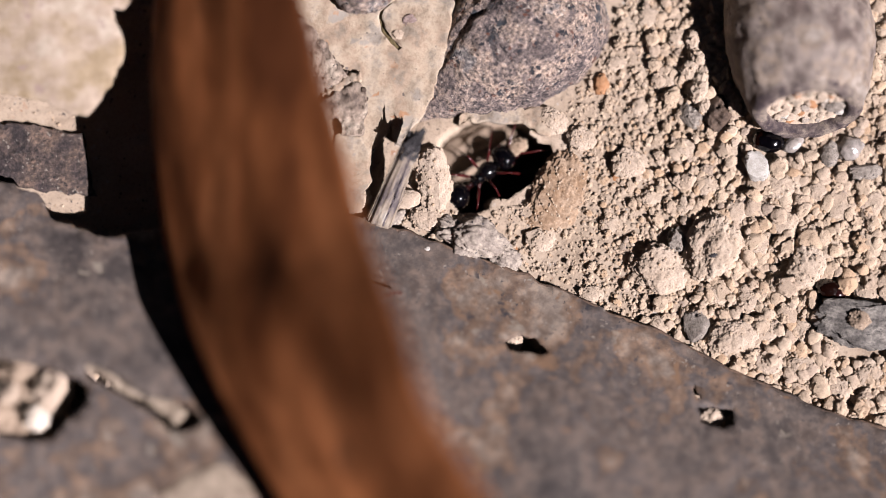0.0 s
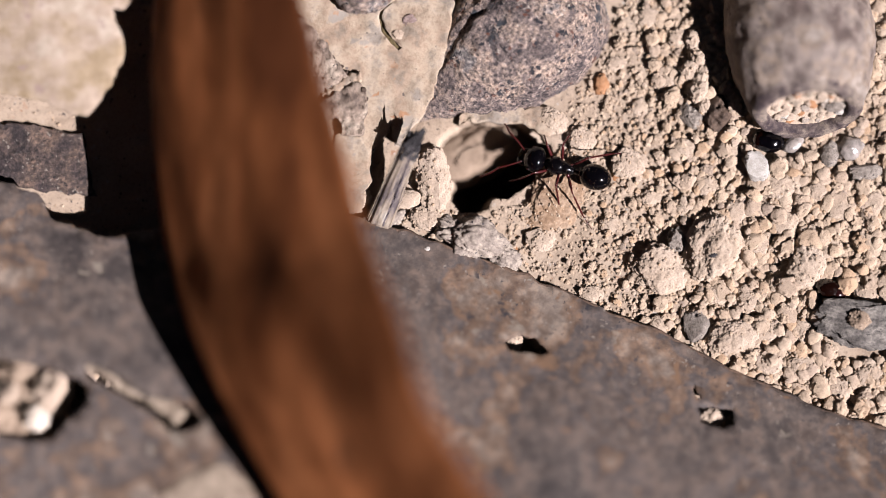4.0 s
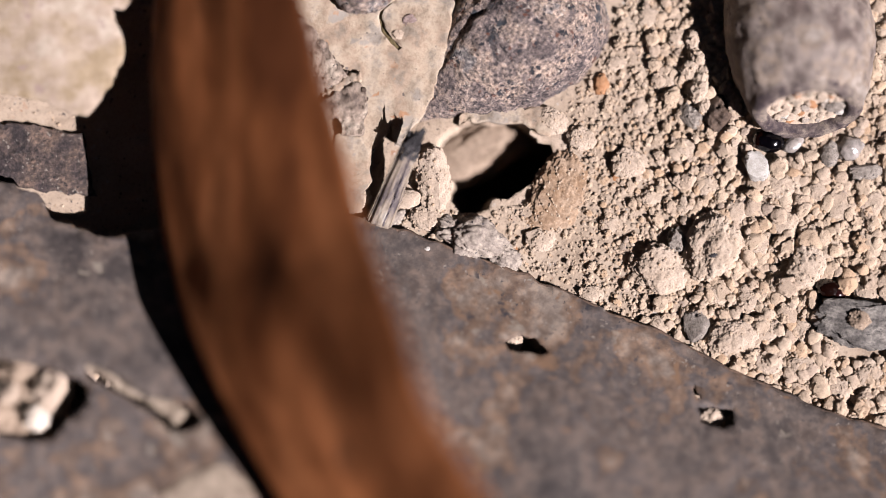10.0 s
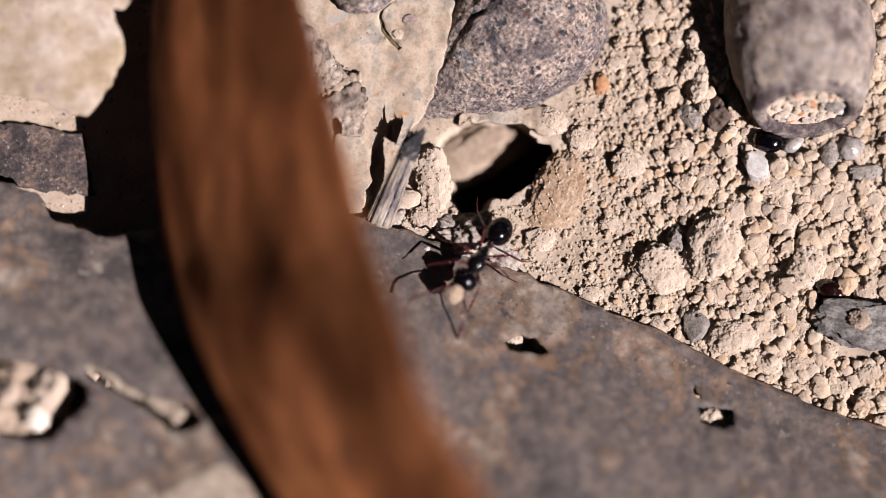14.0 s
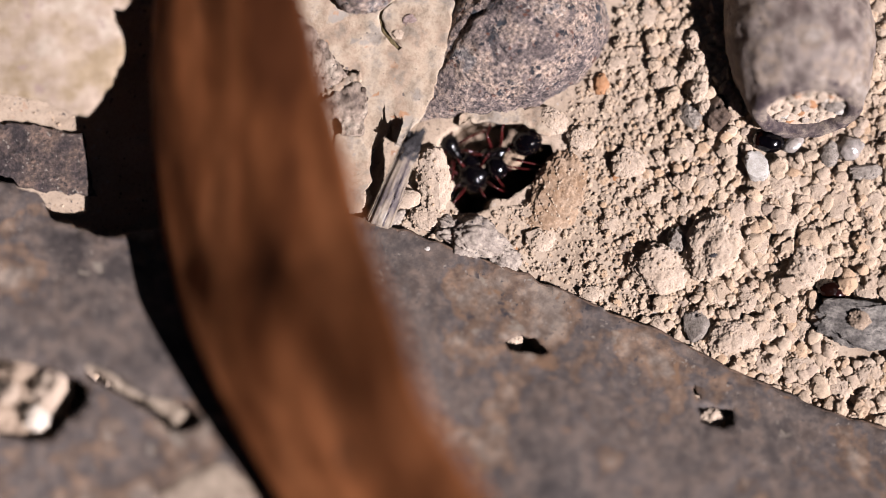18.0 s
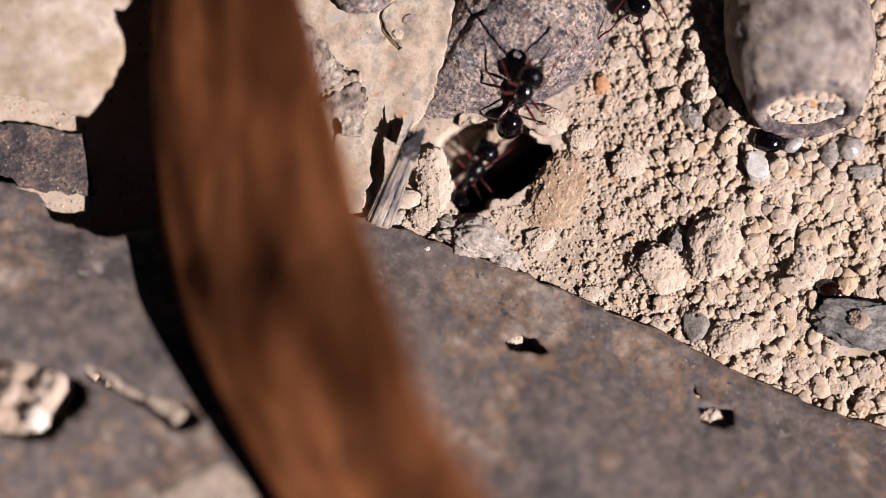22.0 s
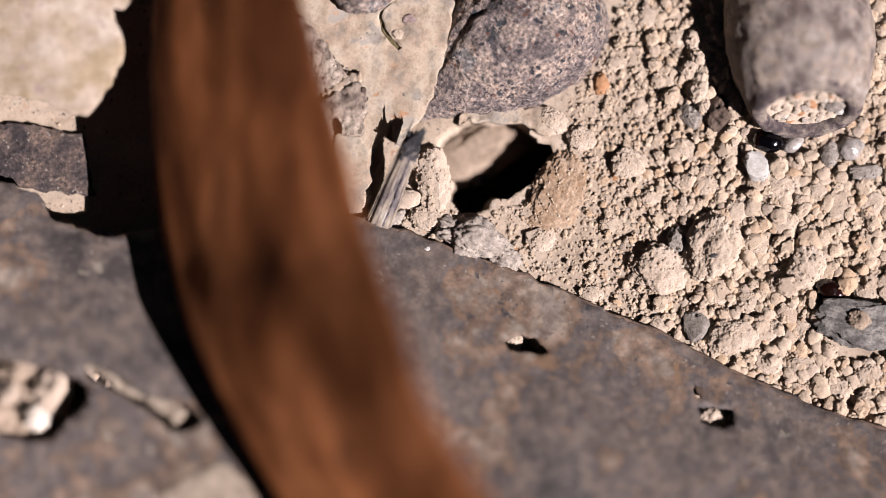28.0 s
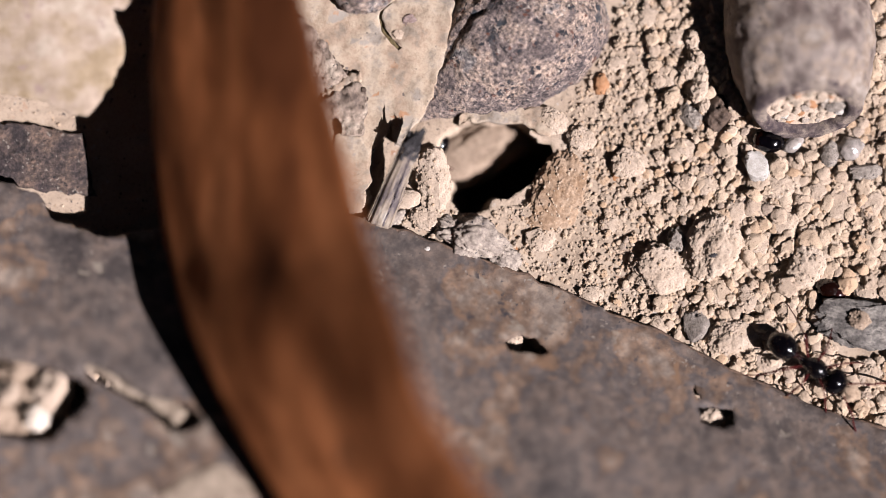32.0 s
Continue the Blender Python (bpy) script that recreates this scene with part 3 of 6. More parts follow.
def build_crust():
    outline = [(-14.2, 25.0), (0.8, 25.0), (0.8, 19.9), (0.0, 16.4), (-0.9, 13.4), (-1.9, 11.6), (-2.9, 10.6), (-3.8, 8.8), (-4.3, 9.4), (-4.7, 10.8), (-5.4, 9.7), (-6.2, 8.5), (-6.6, 6.9), (-7.2, 4.6), (-8.7, 3.3), (-11.1, 3.9), (-13.2, 11.9)]
    run = [(-3.4, 22.3), (-4.6, 21.6), (-5.3, 20.9), (-5.45, 20.1), (-5.2, 19.2), (-4.6, 18.3), (-3.8, 17.5)]
    crack = [(x - 0.16, y - 0.1) for x, y in run] + [(x + 0.16, y + 0.1) for x, y in reversed(run)]
    dirt = tube(smooth_curve([(x, y, crust_height(x, y) - 0.5) for x, y in run], 40), [0.24 + 0.05 * math.sin(i) for i in range(41)], 8)
    tagged(part("crack_dirt", dirt, CRACK_DIRT), "olive-brown dirt lying in a crack of the crust", "dirt")
    ob = sheet("earth_crust", outline, crust_height, 2.4, CRUST, 0.4, 0.3, [crack], 12.0)
    tagged(ob, "hard pale crust of cracked earth beside the burrow", "earth crust", kind="structure")


build_crust()


def build_rim():
    """The pale lip that hangs over the burrow's upper side."""
    outline = [(1.2, 11.6), (2.3, 12.4), (6.0, 12.8), (8.8, 12.4), (10.0, 11.6), (9.1, 10.0), (7.6, 10.4), (7.1, 11.1), (4.8, 11.2), (2.4, 11.3), (1.5, 11.1)]
    ob = sheet("burrow_rim", outline, lambda x, y: 1.2 + 0.4 * fbm(x * 0.5, y * 0.5, 5, 4) + 0.35 * fbm(x * 1.3, y * 1.3, 8, 4), 1.6, CRUST, 0.3, 0.55, seed=21.0)
    tagged(ob, "pale earth lip over the burrow mouth", "earth crust", kind="structure")
    outline = [(7.7, 11.6), (9.5, 11.4), (11.9, 10.5), (12.6, 7.7), (10.8, 4.7), (7.3, 2.9), (4.8, 3.0), (4.1, 4.0), (5.9, 4.7), (8.2, 6.0), (9.7, 7.9), (9.4, 9.1), (7.8, 10.3)]
    ob = sheet("burrow_rim", outline, lambda x, y: 0.1 + 0.3 * fbm(x * 0.6, y * 0.6, 3, 4) + 0.4 * abs(fbm(x * 1.6, y * 1.6, 8, 4)), 0.9, CLOD, 0.25, 0.5, seed=27.0)
    tagged(ob, "crumbly tan earth lip overhanging the burrow", "earth crust", kind="structure")


build_rim()


def build_bark():
    outline = [(-15.6, 20.8), (-12.4, 20.0), (-10.8, 18.9), (-9.6, 16.8), (-8.6, 15.7), (-8.1, 14.8), (-6.8, 13.9), (-6.6, 12.5), (-7.1, 11.5), (-6.9, 10.7), (-7.2, 9.8), (-8.9, 10.0), (-9.6, 11.1), (-11.1, 11.8), (-14.1, 12.3)]
    thing = new("bark_flake")
    sheet("flake", outline, lambda x, y: 3.0 + 0.5 * fbm(x * 0.3, y * 0.3, 3, 3) + 0.55 * abs(((x + 0.7 * y) * 0.28) % 2 - 1) - 0.5 * math.exp(-((y - 14.4 - 0.55 * (x + 8.7)) / 0.35) ** 2) + 0.42 * fbm(x * 1.2, y * 1.2, 4, 4) + 0.22 * fbm(x * 4, y * 4, 4, 3), 1.7, BARK, 0.2, 0.5, seed=31.0, parent=thing)
    seam = [(-10.6, 13.3), (-9.9, 13.6), (-8.9, 14.3), (-8.1, 14.9), (-7.2, 15.0)]
    part("vein", tube(smooth_curve([(x, y, 2.72) for x, y in seam], 30), [0.42 + 0.22 * fbm(i * 0.4, 2, 5, 3) for i in range(31)], 8), CRUST, thing, "pale mineral vein across the bark")
    rnd = random.Random(8)
    for k, (px, py) in enumerate([(-8.8, 15.9), (-8.4, 15.4), (-8.1, 14.7), (-6.9, 13.8), (-6.7, 13.0), (-6.8, 12.2), (-7.2, 11.4), (-7.0, 10.7), (-7.3, 10.0), (-7.6, 11.1), (-9.6, 16.7), (-9.3, 16.2), (-6.9, 12.7), (-6.8, 11.8), (-7.1, 11.0)] ):
        s = rnd.uniform(0.16, 0.32)
        part("crystal", lump(s, s * 0.8, s, 3, 0.3, 60 + k, 1.0, 6), DARK_ROCK, thing, "dark crystalline grain").matrix_local = at_mm(px - 0.1, py, 2.95 - 0.3 * rnd.random(), 0, 20, 50 * k)
    tagged(thing, "rough grey-brown bark flake lying on the pale crust", "bark")
    outline = [(-9.2, 10.1), (-7.2, 9.5), (-6.4, 8.1), (-6.3, 6.4), (-6.9, 4.6), (-7.2, 3.0), (-9.7, 3.4), (-10.4, 7.9)]
    ob = sheet("earth_flake", outline, lambda x, y: 2.5 + 0.5 * fbm(x * 0.5, y * 0.5, 9, 4), 1.2, CRUST, 0.5, 0.35, seed=33.0)
    tagged(ob, "thin tan flake of dry earth below the bark", "earth crust")


build_bark()


def build_stalk():
    """A flattened, grooved stalk, split along its length and torn off unevenly at the tip; its length runs along local z."""
    base, tip = Vector((-5.7, 2.2, 1.2)), Vector((-2.5, 9.4, 4.8))
    axis = (tip - base).normalized()
    side = axis.cross(Vector((0, 0, 1))).normalized()
    up = side.cross(axis)
    thing = new("broken_stalk")
    length = (tip - base).length

    def shape(s, a):
        r = 1 + 0.035 * math.sin(7 * a + 2 * s) + 0.03 * math.sin(13 * a - 3 * s) + 0.05 * fbm(math.cos(a) * 2, math.sin(a) * 2, s * 2.0, 3)
        for mid, deep in ((1.05, 0.16), (1.75, 0.06), (2.3, 0.07)):
            r -= deep * math.exp(-((a - mid - 0.12 * math.sin(3 * s)) / 0.09) ** 2)
        return (1.16 - 0.40 * s) * r * math.cos(a), (0.78 - 0.2 * s) * r * math.sin(a), length * s

    def body(s0, s1, ragged):
        bm, rings, sides = bmesh.new(), [], 72
        for i in range(41):
            ring = []
            for k in range(sides):
                a = 2 * math.pi * k / sides - math.pi / 2
                end = s1 + (ragged * fbm(math.cos(a) * 3, math.sin(a) * 3, 4, 4) if i > 30 else 0)
                ring.append(bm.verts.new(shape(s0 + (end - s0) * i / 40, a)))
            rings.append(ring)
        for a, b in zip(rings, rings[1:]):
            for k in range(sides):
                bm.faces.new([a[k], a[(k + 1) % sides], b[(k + 1) % sides], b[k]])
        bm.faces.new(list(reversed(rings[0])))
        bm.faces.new(rings[-1])
        return bm
    part("stem", body(0.0, 0.9, 0.06), STALK, thing)
    end = body(0.80, 0.98, 0.30)
    for v in end.verts:
        v.co.x, v.co.y = v.co.x * 1.01 + 0.10 * fbm(v.co.x * 3, v.co.y * 3, v.co.z * 2, 4), v.co.y * 1.03 + 0.14 * fbm(v.co.x * 3, v.co.y * 3, v.co.z * 2 + 9, 4) + 0.02
    part("torn_end", end, CHAR, thing, "blackened torn end")
    rnd = random.Random(12)
    for k, a in enumerate((1.05, 1.12, 0.35, 2.75)):
        top = 0.94 if k < 2 else rnd.uniform(0.7, 0.98)
        pts = [Vector(shape(0.02 + (top - 0.02) * i / 24, a + 0.05 * fbm(i * 0.2, k, 3, 3))) * (0.99 if k < 2 else 1.0) for i in range(25)]
        part("fibre", tube(pts, [(0.09 if k < 2 else 0.07) * (1 if i < 21 else (25 - i) / 5) for i in range(25)], 6), FIBRES[1 if k < 2 else 0], thing)
    for k in range(9):
        s, a = 0.78 + 0.027 * k, rnd.uniform(0.3, 2.8)
        g = part("splinter", lump(0.2, 0.16, 0.34, 3, 0.4, 70 + k, 1.0, 4), CHAR, thing, "blackened splinter")
        g.matrix_local = at_mm(*shape(s, a), 20 * k, 10, 0)
    m = Matrix((side, up, axis)).transposed().to_4x4()
    m.translation = base * MM
    thing.matrix_world = m
    tagged(thing, "broken dry stalk split along its length, its tip blackened", "stalk")


build_stalk()


# ---- pods, stones and clods ----
def build_pod():
    thing = new("seed_pod")
    outer = [(0, 23), (2.5, 22.7), (4.6, 21.2), (5.8, 18.5), (6.3, 14.5), (6.5, 9.5), (6.4, 6.0), (6.0, 3.4), (5.4, 1.4), (4.95, 0.5), (4.72, 0.15), (4.5, 0.0), (4.1, -0.02), (3.75, 0.15), (3.6, 1.2), (3.6, 3.0), (0, 3.2)]
    fine = [(p.x, p.y) for p in smooth_curve([(r, z, 0) for r, z in outer], 110)]

    def slant(bm):
        for v in bm.verts:
            v.co.z -= 0.25 * v.co.y * max(0, 1 - max(0, v.co.z) / 9)
        return bm
    bm = lathe([(0, outer[0][1])] + [(max(0.02, r), z) for r, z in fine[1:-1]] + [(0, outer[-1][1])], 130, 0.035, 2.0)
    for v in bm.verts:
        a = math.atan2(v.co.y, v.co.x)
        k = 1 + 0.03 * fbm(v.co.x * 0.8, v.co.y * 0.8, v.co.z * 0.4, 5) + 0.012 * math.sin(4 * a) + 0.012 * fbm(v.co.x * 2.5, v.co.y * 2.5, v.co.z * 2.5, 4)
        v.co.x *= k
        v.co.y *= k
    part("shell", slant(bm), POD, thing)
    ring = smooth_curve([(4.98, 0.5, 0), (4.75, 0.1, 0), (4.5, -0.08, 0), (4.0, -0.06, 0), (3.62, 0.15, 0), (3.5, 1.4, 0)], 26)
    lip = lathe([(p.x, p.y) for p in ring] + [(4.5, 1.5)] + [(ring[0].x, ring[0].y)], 120, 0.035, 2.0)
    for v in lip.verts:
        a = math.atan2(v.co.y, v.co.x)
        k = 1 + 0.03 * fbm(v.co.x * 0.8, v.co.y * 0.8, v.co.z * 0.4, 5) + 0.012 * math.sin(4 * a) + 0.02 * fbm(v.co.x * 3, v.co.y * 3, v.co.z * 3, 3)
        v.co.x *= k
        v.co.y *= k
        v.co.z += 0.12 * fbm(v.co.x * 1.5, v.co.y * 1.5, 3, 4)
    part("rim", slant(lip), POD_RIM, thing, "dark worn rim round the mouth")
    fill = lathe([(0, 0.85), (1.6, 0.8), (3.2, 0.75), (4.1, 0.6), (4.1, 1.5), (0, 1.6)], 40, 0.06, 4.0)
    part("soil_plug", slant(fill), CLOD, thing, "tan soil filling the mouth")
    rnd = random.Random(4)
    for k in range(120):
        r, a = 3.45 * math.sqrt(rnd.random()), rnd.uniform(0, 6.28)
        s = rnd.uniform(0.15, 0.4)
        g = part("soil_grain", crumbly(s, s * rnd.uniform(0.7, 1), s * 0.8, 3, k, 0.3), [CLOD, CLOD, CRUST, CLOD, PALE_ROCK, CLOD, CRUST, CLOD, MAUVE_ROCK, CLOD, CLOD, AMBER_GRAIN][k % 12], thing)
        g.matrix_local = at_mm(r * math.cos(a), r * math.sin(a), 0.75 - 0.2 * s - 0.23 * r * math.sin(a))
    g = part("soil_grain", lump(0.9, 0.75, 0.6, 3, 0.3, 77), GREY_ROCK, thing, "small brown stone in the mouth")
    g.matrix_local = at_mm(2.5, 0.2, 0.55)
    thing.matrix_world = Matrix.Translation(Vector((31.9, 11.7, 4.3)) * MM) @ pose(0, 0, 0, -102, 0, 4) @ Matrix.Diagonal((1, 0.8, 1, 1))
    tagged(thing, "woody grey-brown seed pod, its open mouth packed with soil", "seed pod", "seed pods")


build_pod()


def build_top_pod():
    thing = new("seed_pod")
    bm = lump(3.1, 2.9, 2.4, 5, 0.10, 8)
    part("shell", bm, CAPSULE, thing)
    bm = lump(0.8, 0.7, 0.7, 3, 0.2, 9)
    cap = part("stem_scar", bm, CHAR, thing)
    cap.matrix_local = at_mm(-2.4, 1.4, 0.6)
    thing.matrix_world = Matrix.Translation(Vector((-7.0, 23.3, 4)) * MM)
    tagged(thing, "small round dark seed pod on the pale crust", "seed pod", "seed pods")


build_top_pod()


CAPSULE_SEAM = 1.95


def build_capsule():
    thing = new("seed_capsule")
    prof = [(0, 0), (0.5, 0.4), (1.1, 1.6), (2.6, 3.6), (4.5, 6.4), (5.9, 9.2), (6.6, 12.2), (6.6, 14.6), (6.0, 17.0), (4.6, 19.0), (2.4, 20.2), (0, 20.6)]
    pts = smooth_curve([(r, z, 0) for r, z in prof], 130)
    bm = lathe([(max(0, p.x) if 0 < i < 130 else 0, p.y) for i, p in enumerate(pts)], 200, 0.05, 1.0)
    for v in bm.verts:
        a = math.atan2(v.co.y, v.co.x)
        k = 1 + 0.05 * fbm(v.co.x * 0.6, v.co.y * 0.6, v.co.z * 0.6, 3) + 0.014 * fbm(v.co.x * 2.0, v.co.y * 2.0, v.co.z * 2.0, 4) + 0.014 * knobs(v.co, 0.75)
        for mid in (CAPSULE_SEAM, CAPSULE_SEAM + 2.1, CAPSULE_SEAM - 2.1):
            off = math.atan2(math.sin(a - mid), math.cos(a - mid))
            k += 0.022 * math.exp(-((off - 0.16) / 0.10) ** 2) - 0.055 * math.exp(-(off / 0.07) ** 2)
        v.co.x *= k
        v.co.y *= k
    shell = part("shell", bm, CAPSULE, thing)
    for k, (u, w, size) in enumerate(((7.6, 1.2, 0.3), (11.2, 0.5, 0.16), (14.5, 2.0, 0.12))):
        g = part("pale_fleck", lump(size, size * 0.5, 0.12, 2, 0.2, 50 + k), PALE_ROCK, thing)
        g.matrix_world = Matrix.Identity(4)
    thing.matrix_world = look(Vector((-2.8, 11.2, 0.1)) * MM, Vector((10.4, 21.7, -0.9)) * MM) @ pose(0, 0, 0, 180, 0, 0) @ Matrix.Diagonal((1, 0.74, 1, 1))
    for g, spot in zip([c for c in thing.children if c.name.startswith("pale_fleck")], ((5.8, 18.1, 3.9), (4.9, 13.5, 2.3), (11.4, 16.4, 2))):
        g.matrix_world = at_mm(*spot, 0, 10, 20)
    tagged(thing, "pointed grey seed capsule with a rough speckled shell", "seed capsule", "seed pods")


build_capsule()


def rest(x, y, size):
    return ground_at(x, y) + size


CLEAR = []  # plan places that the strewn crumbs leave free: x, y, radius


def stone(name, spot, rx, ry, rz, material, label, category, seed, turn=0, rough=0.25, facet=0, detail=4, lift=0.5, group="", grainy=False):
    x, y = spot
    CLEAR.append((x, y, 0.8 * max(rx, ry)))
    ob = part(name, crumbly(rx, ry, rz, detail, seed, rough) if grainy else lump(rx, ry, rz, detail, rough, seed, 1.0, facet), material)
    base = max(ground_at(x, y), ground_at(x + rx * 0.5, y), ground_at(x - rx * 0.5, y)) if lift > 0 else ground_at(x, y)
    ob.matrix_world = at_mm(x, y, base + rz * lift, 0, 0, turn)
    return tagged(ob, label, category, group)


def build_stones():
    ob = part("burrow_stone", lump(6.0, 2.9, 3.6, 5, 0.10, 3), EARTH_STONE)
    ob.matrix_world = at_mm(2.5, 9.2, -6.3, -4, 0, 27)
    tagged(ob, "brownish stone half blocking the inside of the burrow", "stone")
    stone("dark_stone", (24.4, 11.9), 1.3, 1.5, 1.2, DARK_ROCK, "angular dark brown stone near the pod", "stone", 4, 20, 0.35, 7, 5)
    stone("white_pebble", (27.7, 7.2), 1.25, 1.4, 0.9, PALE_ROCK, "small white pebble on the soil", "pebble", 5, 25, 0.25, 9, 5, 1.1)
    stone("quartz_pebble", (36.1, 8.9), 1.3, 1.2, 0.9, QUARTZ, "clear glassy quartz pebble on the soil", "pebble", 6, 10, 0.2, 6)
    stone("grey_pebble", (34.2, 8.4), 0.85, 1.15, 0.8, GREY_ROCK, "smooth grey pebble beside the quartz", "pebble", 7, -5, 0.12)
    stone("grey_pebble", (37.3, 6.9), 1.5, 0.85, 0.7, GREY_ROCK, "flat grey pebble on the soil", "pebble", 8, 8, 0.4, 6, 5)
    stone("grey_pebble", (22.4, -7.0), 1.15, 1.55, 1.0, GREY_ROCK, "blue-grey pebble among soil clods", "pebble", 9, 15, 0.25, 4, 5)
    stone("grey_pebble", (20.7, 0.8), 0.95, 1.1, 0.8, GREY_ROCK, "small grey pebble beside a large clod", "pebble", 10, 0, 0.4, 4, 5)
    stone("grey_pebble", (21.9, 11.7), 1.15, 1.0, 0.8, GREY_ROCK, "small grey-tan pebble on the soil", "pebble", 11, 0, 0.4, 4, 5)
    stone("quartz_flake", (31.0, 9.2), 1.0, 0.6, 0.35, QUARTZ, "thin clear flake under the pod", "pebble", 12, 35, 0.1, 0, 4, 2.2)
    stone("amber_grain", (14.0, 14.6), 0.7, 0.9, 0.55, AMBER_GRAIN, "small orange grain on the soil", "pebble", 13)
    stone("bark_chip", (37.2, -6.6), 4.4, 2.2, 0.8, SLATE, "flat dark grey bark chip on the soil", "bark chip", 14, -8, 0.35, 5, 5, 1.6)
    ob = part("soil_clod", crumbly(0.85, 0.75, 0.55, 5, 15, 0.3), EARTH_STONE)
    x, y = (36.6, -6.4)
    ob.matrix_world = at_mm(x, y, ground_at(x, y) + 2.3)
    tagged(ob, "brownish soil clod on the bark chip", "soil clod", "soil clods")
    stone("grey_crystal", (2.1, 1.0), 2.4, 1.5, 1.3, MAUVE_ROCK, "lumpy grey crystalline stone by the leaf edge", "stone", 16, -15, 0.38, 3, 5, grainy=True)
    stone("grey_crystal", (5.3, -0.8), 1.4, 1.0, 0.8, MAUVE_ROCK, "pale grey grainy stone by the leaf edge", "stone", 17, -25, 0.35, 3, 5, grainy=True)
    stone("grey_pebble", (0.5, 2.4), 0.45, 0.6, 0.5, GREY_ROCK, "tiny shiny grey pebble", "pebble", 18, 20, 0.1)
    seed = new("shiny_seed")
    part("hull", lump(1.35, 0.95, 0.95, 4, 0.04, 19), SHELL, seed)
    part("husk", lump(0.75, 0.85, 0.8, 3, 0.1, 20), AMBER, seed, "amber-brown husk").matrix_local = at_mm(-0.75, 0.05, -0.08)
    x, y = (28.8, 9.4)
    CLEAR.append((x, y, 1.4))
    seed.matrix_world = at_mm(x, y, ground_at(x, y) + 0.8, 0, 0, -8)
    tagged(seed, "shiny black seed with an amber husk under the pod", "seed")
    seed = new("shiny_seed")
    part("hull", lump(1.2, 0.85, 0.8, 4, 0.1, 22), AMBER, seed)
    part("husk", lump(0.6, 0.6, 0.55, 3, 0.15, 23), SHELL_BROWN, seed).matrix_local = at_mm(0.9, -0.25, 0.1)
    x, y = (34.1, -3.6)
    CLEAR.append((x, y, 1.3))
    seed.matrix_world = at_mm(x, y, ground_at(x, y) + 0.9, 0, 0, -15)
    tagged(seed, "shiny dark amber seed husk among the clods", "seed")


build_stones()


